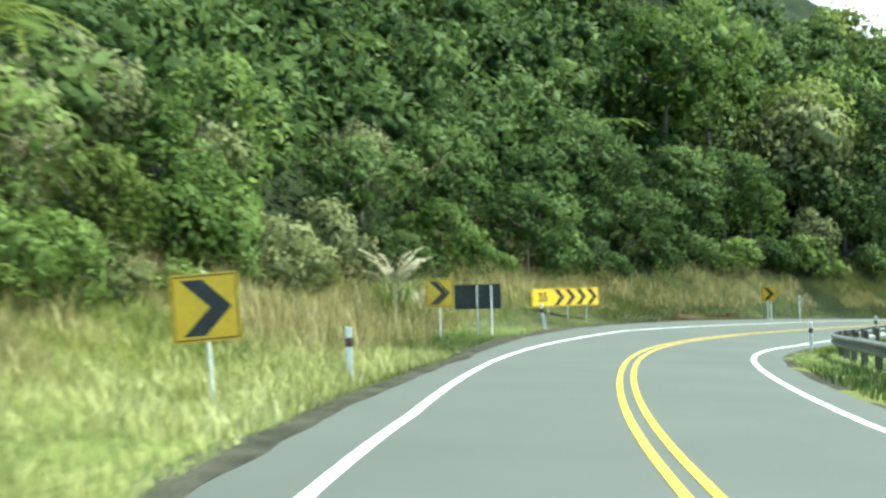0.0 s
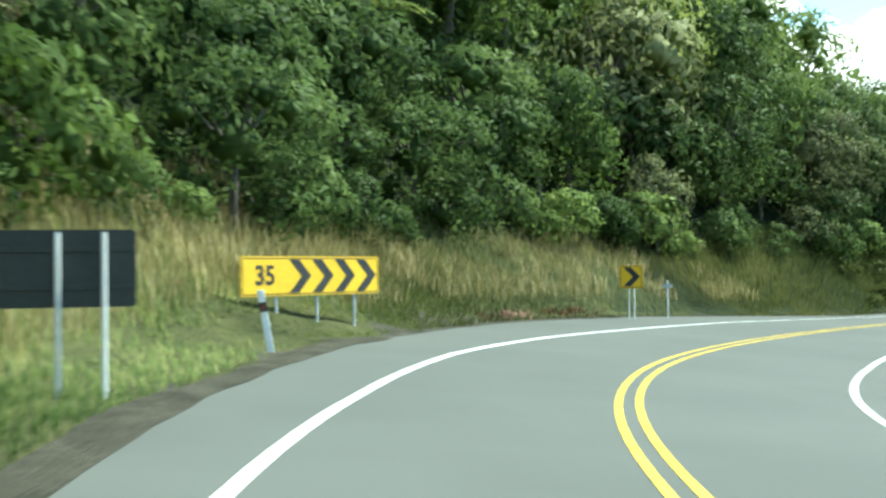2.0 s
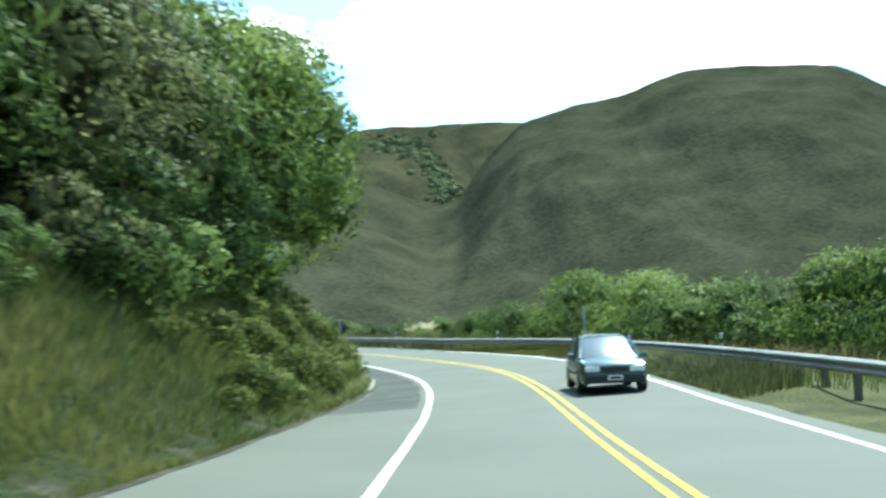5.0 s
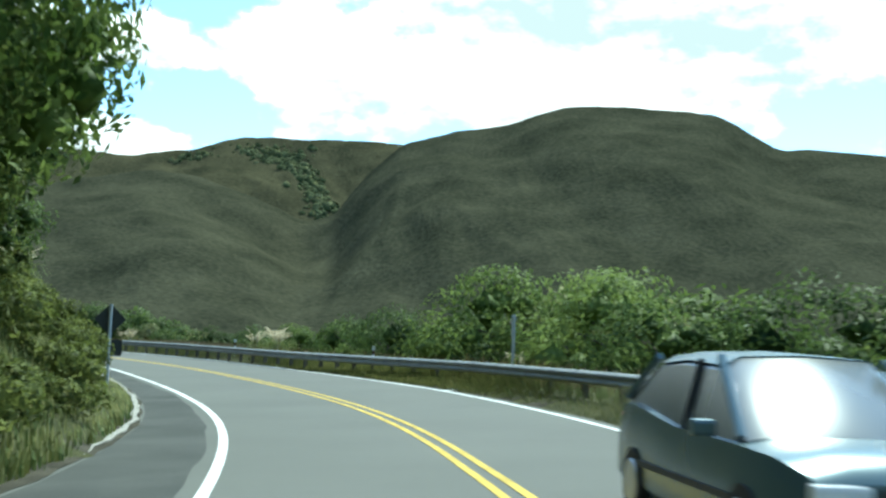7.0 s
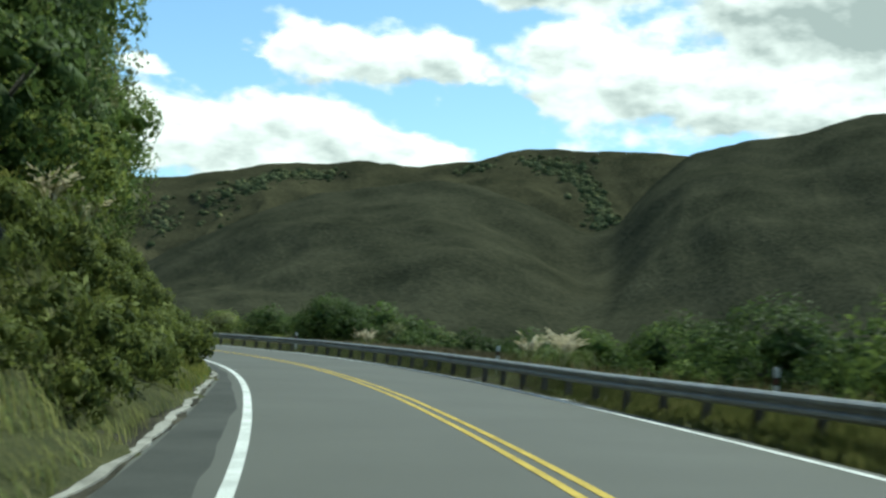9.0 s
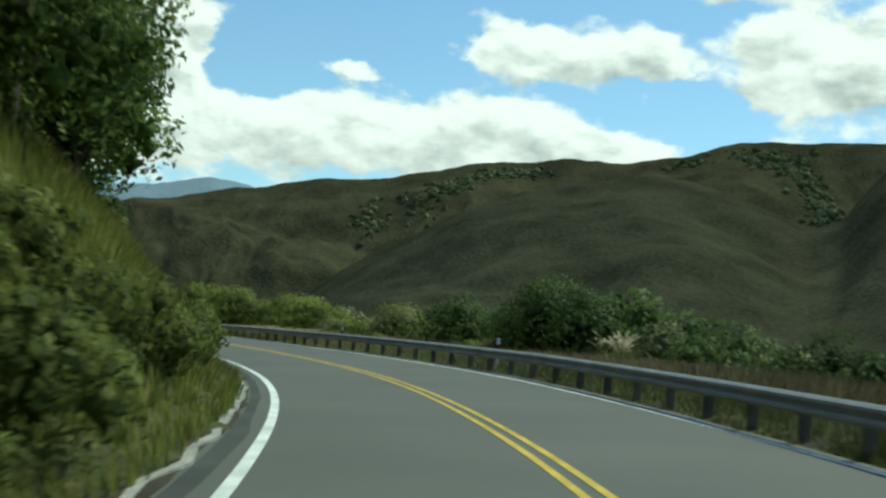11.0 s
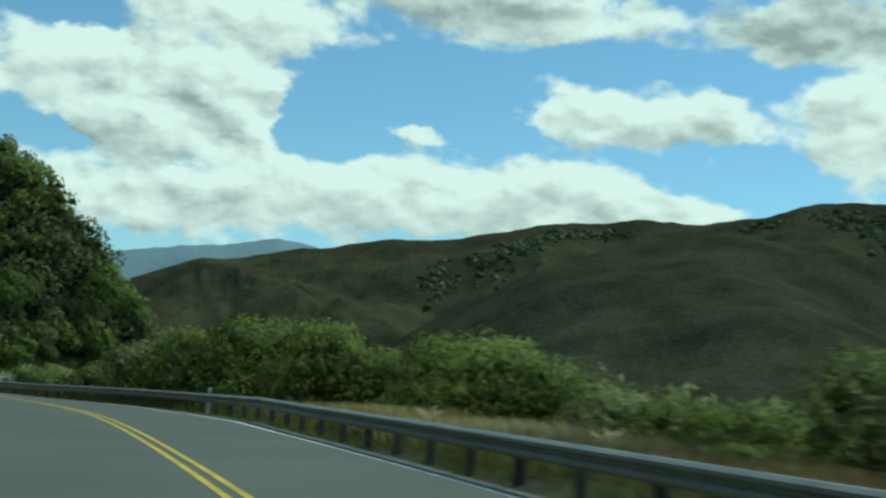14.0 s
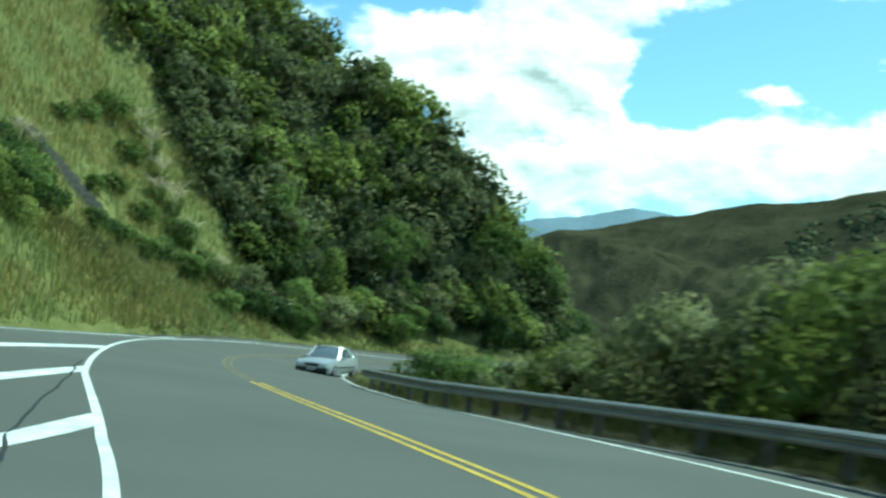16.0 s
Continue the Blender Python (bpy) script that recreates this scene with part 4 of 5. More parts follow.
    part("lettering", box(bmesh.new(), (0.26, 0.006, 0.06), (0, -L2 - 0.074, 0.40)), M_BAR, pl)
    return t


h = math.degrees(float(np.interp(90.0, S, HD)))
p = road(90.0, 1.5)
car(pose(*p, 0, 0, h), M_CARTEAL, 4.15, 1.69, 1.41, 0.78, -1.0, -0.25, 1.35, 0.98, "dark teal-grey hatchback in the oncoming lane", True)
p = road(281.6, 4.5)
h = math.degrees(float(np.interp(281.6, S, HD)))
car(pose(110.2, 241.7, float(p[2]) + 0.02, 0, 0, -28), M_CARSILVER, 4.35, 1.70, 1.40, 0.76, -0.75, -0.05, 0.95, 0.95, "silver four-door saloon coming round the bend")

# ---------------------------------------------------------------- vegetation


def ball(n=2, m=5):
    v, f = [], []
    for i in range(n + 1):
        for j in range(m):
            a, b = math.pi * i / n, 2 * math.pi * j / m
            v.append((math.sin(a) * math.cos(b), math.sin(a) * math.sin(b), math.cos(a)))
    for i in range(n):
        for j in range(m):
            f.append((i * m + j, (i + 1) * m + j, (i + 1) * m + (j + 1) % m, i * m + (j + 1) % m))
    return np.array(v), np.array(f)


BALL_V, BALL_F = ball()


def crown(seed, rx, rz, lobes, leaves, size, flat=1.0, cz=0.0):
    """Leaf quads over overlapping lobes with a solid dark heart, centred at height cz; also normals that follow the lobes."""
    g = np.random.RandomState(seed)
    a = g.rand(lobes) * 2 * np.pi
    u = g.rand(lobes) * 2 - 0.75
    u = np.clip(u, -0.8, 0.95)
    rad = np.sqrt(np.maximum(1 - u * u, 0)) * (0.50 + 0.32 * g.rand(lobes))
    cen = np.stack([np.cos(a) * rad * rx, np.sin(a) * rad * rx, u * rz * 0.62], 1)
    cen[0] = 0
    lr = (0.22 + 0.22 * g.rand(lobes)) * rx
    lr[0] = 0.66 * min(rx, rz)
    k = g.choice(lobes, leaves * 2, p=lr ** 2 / (lr ** 2).sum())
    d = g.randn(leaves * 2, 3)
    d[:, 2] = d[:, 2] * 0.85 + 0.25
    d /= np.linalg.norm(d, axis=1, keepdims=True)
    p = cen[k] + d * lr[k, None] * (0.74 + 0.40 * g.rand(leaves * 2, 1)) * (1, 1, flat)
    inside = np.zeros(len(p), bool)
    for j in range(lobes):
        inside |= (np.linalg.norm((p - cen[j]) / (1, 1, flat), axis=1) < lr[j] * 0.70)
    p, d = p[~inside][:leaves], d[~inside][:leaves]
    nrm = d + g.randn(len(p), 3) * 0.55
    nrm /= np.linalg.norm(nrm, axis=1, keepdims=True)
    t = np.cross(nrm, g.randn(len(p), 3))
    t /= np.linalg.norm(t, axis=1, keepdims=True) + 1e-9
    b = np.cross(nrm, t)
    sz = size * (0.6 + 0.8 * g.rand(len(p), 1))
    q = np.stack([p - t * sz * 0.9, p - b * sz * 0.42 + nrm * sz * 0.12, p + t * sz * 0.9, p + b * sz * 0.42 + nrm * sz * 0.12], 1).reshape(-1, 3)
    f = np.arange(len(q)).reshape(-1, 4)
    soft = d * 0.85 + nrm * 0.16 + (p / np.array((rx, rx, rz))) * 0.45
    soft /= np.linalg.norm(soft, axis=1, keepdims=True)
    vs, fs, ns = [q], [f], [np.repeat(soft, 4, axis=0)]
    base = len(q)
    for j in range(0, lobes, 2):
        ns.append(BALL_V)
        vs.append(BALL_V * (1 + 0.2 * g.randn(len(BALL_V), 1)) * lr[j] * (0.48, 0.48, 0.48 * flat) + cen[j])
        fs.append(BALL_F + base)
        base += len(BALL_V)
    v = np.concatenate(vs)
    v[:, 2] += cz
    return v, np.concatenate(fs), np.concatenate(ns)


def trunk_mesh(seed, tall, r, spread):
    g = np.random.RandomState(seed)
    bm = bmesh.new()
    top = (g.randn() * 0.15, g.randn() * 0.15, tall * 0.55)
    tube(bm, (0, 0, -0.8), top, r, r * 0.65, 8)
    for k in range(5):
        a = k * 1.257 + g.rand()
        tube(bm, top, (math.cos(a) * spread, math.sin(a) * spread, tall * (0.78 + 0.2 * g.rand())), r * 0.55, r * 0.15, 6)
    me = bpy.data.meshes.new("trunk")
    bm.to_mesh(me)
    bm.free()
    me.materials.append(M_BARK)
    return me


# tree kinds: (crown mesh, trunk mesh)
TREES = []
for k in range(8):
    rx, rz, tall = 2.6 + 0.35 * (k % 3), 2.9 + 0.5 * (k % 2), 5.6 + 0.6 * (k % 3)
    mat = M_LEAF[(0, 1, 0, 3, 0, 1, 2, 0)[k]]
    v, f, w = crown(100 + k, rx, rz, 24, 1850, 0.174, 1.0, tall - rz * 0.75)
    TREES.append((mesh_of("crown", v, f, mat, normals=w), trunk_mesh(k, tall, 0.17, rx * 0.5)))
TALL = []
for k in range(4):
    v, f, w = crown(150 + k, 2.7, 3.3, 34, 4700, 0.107, 1.0, 6.2 - 3.3 * 0.75)
    TALL.append((mesh_of("crown", v, f, M_LEAF[(1, 0, 1, 3)[k]], normals=w), trunk_mesh(20 + k, 6.2, 0.18, 1.3)))
BUSHES = []
for k in range(6):
    mat = M_LEAF[(0, 2, 3, 1, 0, 3)[k]]
    v, f, w = crown(200 + k, 1.9, 1.5, 18, 1250, 0.145, 0.95, 1.05)
    BUSHES.append((mesh_of("foliage", v, f, mat, normals=w), trunk_mesh(40 + k, 1.9, 0.09, 0.9)))

BIG = []
for k in range(5):
    v, f, w = crown(230 + k, 1.9, 1.5, 26, 2700, 0.09, 0.95, 1.05)
    BIG.append((mesh_of("foliage", v, f, M_LEAF[(0, 3, 1, 3, 2)[k]], normals=w), trunk_mesh(50 + k, 1.9, 0.09, 0.9)))
LAB_BIG = ["rounded green shrub on the valley side", "tall grey-green shrub with pale leaf tips", "dark green shrub on the valley side", "tall grey-green shrub with pale leaf tips", "yellow-green shrub on the valley side"]
HUGE = []
for k in range(3):
    v, f, w = crown(240 + k, 1.9, 1.5, 34, 4800, 0.063, 0.95, 1.05)
    HUGE.append((mesh_of("foliage", v, f, M_LEAF[(0, 2, 1)[k]], normals=w), trunk_mesh(80 + k, 1.9, 0.09, 0.9)))
LAB_HUGE = ["large rounded green shrub on the valley side", "large yellow-green shrub with pale leaf tips", "large dark green shrub on the valley side"]
REAR = []
for k in range(3):
    v, f, w = crown(260 + k, 1.9, 1.5, 18, 1150, 0.13, 0.95, 1.05)
    REAR.append((mesh_of("foliage", v, f, M_LEAF[(0, 3, 1)[k]], normals=w), trunk_mesh(60 + k, 1.9, 0.09, 0.9)))
LAB_REAR = ["rounded green shrub on the valley side", "grey-green shrub on the valley side", "dark green shrub on the valley side"]


def plant(kind, x, y, scale, yaw, label, category, group, name, zscale=1.0, sink=0.0):
    t = new(name)
    tagged(t, label, category, group)
    t.matrix_world = Matrix.LocRotScale((x, y, ground_z(x, y) - sink), Euler((0, 0, yaw)), (scale, scale, scale * zscale))
    for nm, me in ((kind[0].name.split(".")[0], kind[0]), ("trunk", kind[1])):
        ob = new(nm, me)
        ob.parent = t
    return t


LAB_TREE = ["mid-green native broadleaf tree on the steep bank", "dark green native tree on the steep bank", "mid-green native broadleaf tree on the steep bank", "grey-green leafy tree on the steep bank",
            "mid-green native broadleaf tree on the steep bank", "dark green native tree on the steep bank", "yellow-green bushy tree on the bank", "mid-green native broadleaf tree on the steep bank"]
LAB_BUSH = ["rounded green shrub beside the road", "yellow-green shrub beside the road", "grey-green shrub with pale leaf tips", "dark green dense roadside shrub", "rounded green shrub beside the road", "grey-green shrub with pale leaf tips"]

rg = np.random.RandomState(11)
# front row of trees on the uphill side, then woodland behind in one mass
front, wood = [], []
step = 3.35
for gx in np.arange(-45, 205, step):
    for gy in np.arange(-30, 336, step):
        front.append((gx + rg.uniform(-1.1, 1.1), gy + rg.uniform(-1.1, 1.1)))
front = np.array(front)
hz, hs, ho = height(front[:, 0], front[:, 1])
ql = -ho - edge_left(hs) - grass_width(hs)
keep = (ho < 0) & (ql > 0.9) & (ql < np.where(hs < 132, np.where(hs > 25, np.where(hs > 100, 26, 44), 32), np.where(hs > 249, 34, 27))) & (hs > -6) & (hs < 334) & ((hs < 132) | (hs > 234) | (ql < 9)) & (hz > 1.0) & ~cleared(front[:, 0], front[:, 1])
for (x, y), z, s, q in zip(front[keep], hz[keep], hs[keep], ql[keep]):
    if q < 4.2:
        # mostly darker kinds from s 33 to 100, standing for shade on those trees
        k = rg.choice([0, 6, 0, 3]) if s < 33 else rg.choice([1, 0, 5, 3, 1, 5]) if s < 100 else rg.choice([3, 6, 0, 3, 2]) if s > 234 else rg.randint(8)
        plant(TREES[k], x, y, rg.uniform(0.72, 1.02) * (1.0 if q > 2.5 else 0.85), rg.uniform(0, 6.28), LAB_TREE[k], "tree", "trees along the uphill bank", "tree", rg.uniform(0.85, 1.15), 0.9)
    else:
        wood.append((x, y, z, rg.uniform(0.72, 1.08), s))
# scrub closing the gaps between the crowns on the bluff
fill = np.stack([rg.uniform(90, 146, 380), rg.uniform(260, 306, 380)], 1)
hz, hs, ho = height(fill[:, 0], fill[:, 1])
ql = -ho - edge_left(hs) - grass_width(hs)
for (x, y), z, s in zip(fill, hz, hs):
    if -float(np.interp(s, S, CZ)) + z > 1.5 and not cleared(np.array([x]), np.array([y]))[0]:
        wood.append((x, y, z, rg.uniform(0.5, 0.72), s))
REARWOOD = [crown(330 + k, 3.2, 2.6, 7, 110, 0.6, 1.0, 2.0) for k in range(3)]
WOODS = [crown(300 + k, 3.0, 3.1, 14, 270, 0.34, 1.0, 2.6) for k in range(6)]
# dark leaf before s 110 stands for shade on that hillside; lighter leaves beyond
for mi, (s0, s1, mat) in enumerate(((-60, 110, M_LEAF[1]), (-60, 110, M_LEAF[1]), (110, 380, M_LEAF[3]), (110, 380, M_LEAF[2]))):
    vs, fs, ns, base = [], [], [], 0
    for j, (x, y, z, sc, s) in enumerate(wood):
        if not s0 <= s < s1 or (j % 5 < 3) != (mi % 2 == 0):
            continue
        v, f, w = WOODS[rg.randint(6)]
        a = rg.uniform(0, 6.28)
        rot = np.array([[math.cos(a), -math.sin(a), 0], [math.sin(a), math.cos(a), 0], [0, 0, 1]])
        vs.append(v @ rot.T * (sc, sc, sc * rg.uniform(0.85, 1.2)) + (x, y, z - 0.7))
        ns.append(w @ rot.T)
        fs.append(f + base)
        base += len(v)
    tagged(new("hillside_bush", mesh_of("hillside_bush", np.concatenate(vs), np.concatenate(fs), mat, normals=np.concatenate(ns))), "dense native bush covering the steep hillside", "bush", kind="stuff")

for x, y in ((6.1, 60.4), (5.2, 61.8), (7.2, 62.2), (5.0, 59.6)):
    plant(TREES[5], x, y, rg.uniform(0.8, 0.95), rg.uniform(0, 6.28), LAB_TREE[5], "tree", "trees along the uphill bank", "tree", 1.0, 0.9)

# low shrubs at the foot of the bush beyond the last bend
for s in np.arange(300, 330, 1.0):
    o = -float(edge_left(s)) - rg.uniform(2.0, 6.5)
    p = road(s, o)
    k = rg.choice([0, 2, 3, 5])
    plant(BUSHES[k], p[0], p[1], rg.uniform(0.6, 1.1), rg.uniform(0, 6.28), LAB_BUSH[k], "shrub", "shrubs at the foot of the far bank", "shrub", rg.uniform(0.8, 1.2), 0.15)

for x, y, sc, k in ((94.6, 246.5, 1.0, 3), (95.4, 248.6, 1.1, 0), (95.9, 250.6, 0.9, 3), (94.8, 252.0, 1.0, 0), (96.2, 253.0, 0.7, 4), (93.6, 249.4, 1.1, 3), (98.4, 257.6, 0.55, 0), (99.8, 259.8, 0.6, 4), (101.4, 261.4, 0.6, 0), (102.6, 263.4, 0.7, 3),
                    (101.2, 264.8, 0.6, 4), (104.2, 264.9, 0.7, 0), (103.4, 267.0, 0.7, 0), (105.6, 266.6, 0.8, 3), (99.2, 264.2, 0.55, 4), (98.0, 262.0, 0.5, 0), (106.9, 264.4, 0.6, 4), (108.6, 266.6, 0.8, 0), (110.2, 267.4, 0.8, 3), (100.0, 268.6, 0.7, 0),
                    (98.2, 270.6, 0.8, 4), (97.0, 267.6, 0.6, 0), (95.6, 264.4, 0.55, 4), (112.2, 268.2, 0.7, 0)):
    plant(BUSHES[k], x, y, sc * rg.uniform(0.9, 1.1), rg.uniform(0, 6.28), LAB_BUSH[k], "shrub", "shrubs on the cleared slope", "shrub", 1.0, 0.15)

# yellow-green bushes at the near foot of that slope
for x, y, sc in ((93.8, 244.6, 0.9), (94.8, 243.8, 0.7), (95.8, 242.9, 0.6)):
    plant(BUSHES[1], x, y, sc, rg.uniform(0, 6.28), LAB_BUSH[1], "shrub", "shrubs on the cleared slope", "shrub", 1.0, 0.15)

# shrubs closing the foot of the bush above the verge
for s in np.arange(-6, 97, 2.3):
    p = road(s + rg.uniform(-0.5, 0.5), -float(edge_left(s) + grass_width(s)) - rg.uniform(0.6, 1.6))
    # from s 34 the dark leaf imitates deep shade at the bush foot
    k = rg.choice([0, 1, 2, 4]) if s < 34 else rg.choice([3, 3, 3, 0])
    plant(BUSHES[k], p[0], p[1], rg.uniform(0.4, 1.15), rg.uniform(0, 6.28), LAB_BUSH[k], "shrub", "shrubs at the foot of the bank", "shrub", rg.uniform(0.85, 1.25), 0.2)

for s in np.arange(84, 100, 1.7):
    p = road(s + rg.uniform(-0.5, 0.5), -float(edge_left(s) + grass_width(s)) - rg.uniform(0.9, 2.0))
    k = rg.choice([3, 0, 3, 2])
    plant(BUSHES[k], p[0], p[1], rg.uniform(0.7, 1.15), rg.uniform(0, 6.28), LAB_BUSH[k], "shrub", "shrubs at the foot of the bank", "shrub", rg.uniform(0.9, 1.25), 0.2)

# tall trees that lean over the cut
for s in np.arange(88, 178, 3.3):
    o = -float(edge_left(s)) - rg.uniform(4.9, 6.3)
    p = road(s + rg.uniform(-1, 1), o)
    k = rg.randint(4)
    plant(TALL[k], p[0], p[1], rg.uniform(1.0, 1.3), rg.uniform(0, 6.28), "tall leafy native tree leaning over the cut bank", "tree", "trees along the uphill bank", "tree", rg.uniform(0.95, 1.15), 0.9)

for s in np.arange(78, 122, 4.0):
    o = -float(edge_left(s)) - rg.uniform(6.0, 8.2)
    p = road(s + rg.uniform(-1, 1), o)
    plant(TALL[rg.choice([0, 1, 2])], p[0], p[1], rg.uniform(1.15, 1.4), rg.uniform(0, 6.28), "tall dark native tree above the cut bank", "tree", "trees along the uphill bank", "tree", rg.uniform(0.95, 1.1), 0.9)

# tall trees standing up behind, along the skyline of the bend
for s in np.arange(66, 100, 3.2):
    p = road(s + rg.uniform(-1, 1), -float(edge_left(s)) - rg.uniform(9.0, 13.5))
    k = rg.randint(8)
    plant(TREES[k], p[0], p[1], rg.uniform(1.3, 1.6), rg.uniform(0, 6.28), LAB_TREE[k], "tree", "trees along the uphill bank", "tree", rg.uniform(1.0, 1.2), 0.9)

# the tallest trees, hanging over the road before the cut narrows
for s, q, sc in ((96.5, 4.4, 1.35), (100.5, 3.9, 1.45), (104.5, 3.6, 1.5), (108.5, 3.8, 1.4)):
    p = road(s, -float(edge_left(s)) - q)
    plant(TALL[rg.choice([0, 1])], p[0], p[1], sc, rg.uniform(0, 6.28), "tall airy native tree hanging over the road", "tree", "trees along the uphill bank", "tree", 1.12, 0.9)

# ferny growth over the low bank where the cut comes close to the road
FERNS = [crown(280 + k, 1.9, 1.5, 14, 900, 0.16, 0.95, 1.05) for k in range(4)]
vs, fs, ns, base = [], [], [], 0
for s in np.arange(84, 181, 1.4):
    for q0, q1 in ((0.8, 1.5), (2.0, 3.2)):
        if s > 150 and q0 > 1:
            continue
        o = -float(edge_left(s)) - rg.uniform(q0, q1) - (0.5 if 106 < s < 121 else 0.0)
        p = road(s + rg.uniform(-0.6, 0.6), o)
        v, f, w = FERNS[rg.randint(4)]
        a, k = rg.uniform(0, 6.28), rg.uniform(0.28, 0.5)
        rot = np.array([[math.cos(a), -math.sin(a), 0], [math.sin(a), math.cos(a), 0], [0, 0, 1]])
        vs.append(v @ rot.T * (k, k, k * rg.uniform(0.8, 1.25)) + (p[0], p[1], ground_z(p[0], p[1]) - 0.1))
        ns.append(w @ rot.T)
        fs.append(f + base)
        base += len(v)
tagged(new("bank_fern", mesh_of("bank_fern", np.concatenate(vs), np.concatenate(fs), M_FERNLEAF, normals=np.concatenate(ns))), "low olive-yellow fern and scrub over the cut bank", "fern", kind="stuff")

# shrubs and small trees on the valley side: along, across, height of the top over the road
VALLEY = [(80, 13, 3.6), (86, 13, 3.9), (91, 12, 4.0), (97, 12.5, 4.4), (103, 13, 4.6), (109, 13, 4.0), (113, 10.5, 3.2), (118, 12, 4.6), (122, 13, 4.9), (127, 12, 5.3), (132, 13, 3.6), (138, 11.5, 3.6),
          (144, 12, 3.2), (150, 14, 3.0), (155, 13, 2.6), (160, 12.8, 2.5), (166, 12.2, 2.3), (171, 11.8, 2.5), (104, 9.5, 1.8), (124, 9.4, 1.6), (139, 9.3, 1.3)]
for s, o, hgt in VALLEY:
    for j in range(2):
        p = road(s + (rg.uniform(-1, 1) if j else 0), o + j * rg.uniform(3.0, 4.2))
        gz = ground_z(p[0], p[1])
        sc = max((hgt + (float(p[2]) - gz) * 0.9 - (0.25 if j else 0)) / 2.95, 0.35)
        kinds, labs, k = BUSHES, LAB_BUSH, rg.choice([0, 4, 0, 3, 2, 3])
        if j:
            kinds, labs, k = REAR, LAB_REAR, rg.randint(3)
        elif sc > 1.3:
            kinds, labs, k = HUGE, LAB_HUGE, rg.choice([0, 2])
        elif sc > 0.75:
            kinds, labs, k = BIG, LAB_BIG, rg.choice([0, 2, 2])
        plant(kinds[k], p[0], p[1], sc, rg.uniform(0, 6.28), labs[k], "shrub", "shrubs on the valley side", "shrub", 1.0, 0.1)

# dark rounded trees and the long shrub belt behind the last guardrail: along, across, height of the top
DARK = [(177.6, 10.6, 3.0), (179.6, 10.0, 3.7), (181.4, 10.4, 3.6), (183.2, 10.9, 2.7), (187.6, 10.9, 2.6), (189.9, 10.6, 3.1), (192.2, 11.0, 2.8)]
BELT = [(174.6, 11.2, 2.2), (185.4, 10.8, 1.7), (194.4, 11.4, 2.0), (197.0, 11.4, 1.8), (199.6, 11.8, 2.1), (202.0, 11.6, 2.2), (204.3, 12.0, 2.5), (206.8, 11.0, 1.8), (209.2, 10.8, 1.9), (211.6, 10.6, 1.9)]
BELT += [(s, (12.3 if s < 229 else 9.9) + 0.4 * math.sin(s * 1.7), 3.35 + 0.25 * math.sin(s * 0.9) - (1.4 if s < 221 else 0.3 if s < 229 else 0.0) - 0.17 * max(0, s - 243)) for s in np.arange(214, 262, 2.4)]
for s, o, top in DARK + BELT:
    dark = (s, o, top) in DARK
    for j in range(2):
        p = road(s + j * rg.uniform(-1, 1), o + j * rg.uniform(3.0, 4.0))
        sc = (top - 0.1 * j - ground_z(p[0], p[1]) + (rg.uniform(-0.35, 0.3) if s > 194 else 0.0)) / 2.5
        kinds, labs = (REAR, LAB_REAR) if j else (HUGE, LAB_HUGE) if sc > 1.38 and s < 236 else (BIG, LAB_BIG)
        k = 2 if dark else 1 if kinds is HUGE else 1 if j else int(rg.choice([1, 4, 4, 3]))
        plant(kinds[k], p[0], p[1], sc, rg.uniform(0, 6.28), labs[k], "shrub", "shrubs on the valley side", "shrub", rg.uniform(0.95, 1.04), 0.1)
# low pale-tipped shrubs in the dry grass before them
for s in np.arange(183, 246, 2.3):
    if 208 < s < 231:
        continue
    p = road(s + rg.uniform(-0.8, 0.8), rg.uniform(7.6, 8.7) + (0.6 if s < 224 else 0.0))
    k = rg.choice([2, 5, 2, 1])
    plant(BUSHES[k], p[0], p[1], rg.uniform(0.34, 0.62) * (1.25 if s > 226 else 0.75), rg.uniform(0, 6.28), LAB_BUSH[k], "shrub", "low shrubs behind the guardrail", "shrub", rg.uniform(0.9, 1.2), 0.1)

for s in np.arange(258, 312, 1.5):
    p = road(s, rg.uniform(8.0, 11.5))
    k = rg.randint(3)
    plant(REAR[k], p[0], p[1], rg.uniform(0.6, 0.85) if s < 288 else rg.uniform(0.42, 0.68), rg.uniform(0, 6.28), LAB_REAR[k], "shrub", "shrubs on the valley side", "shrub", 1.0, 0.1)


def blades(seed, pts, tall, width, lean, mat, name, label):
    """Curved tapering blades standing on given places."""
    g = np.random.RandomState(seed)
    n = len(pts)
    a = g.rand(n) * 2 * np.pi
    h = tall * (0.5 + g.rand(n))
    d = np.stack([np.cos(a), np.sin(a), 0 * a], 1)
    w = np.stack([-np.sin(a), np.cos(a), 0 * a], 1) * (width * (0.6 + 0.8 * g.rand(n)))[:, None]
    lean = (lean * (0.3 + g.rand(n)) * h)[:, None]
    up = np.stack([0 * a, 0 * a, h], 1)
    m = pts + d * lean * 0.35 + up * 0.6
    t = pts + d * lean + up
    v = np.stack([pts - w, pts + w, m - w * 0.8, m + w * 0.8, t], 1).reshape(-1, 3)
    b = np.arange(n)[:, None] * 5
    f = np.concatenate([b + (0, 1, 3), b + (0, 3, 2), b + (2, 3, 4)])
    return tagged(new(name, mesh_of(name, v, f, mat)), label, "grass", kind="stuff")


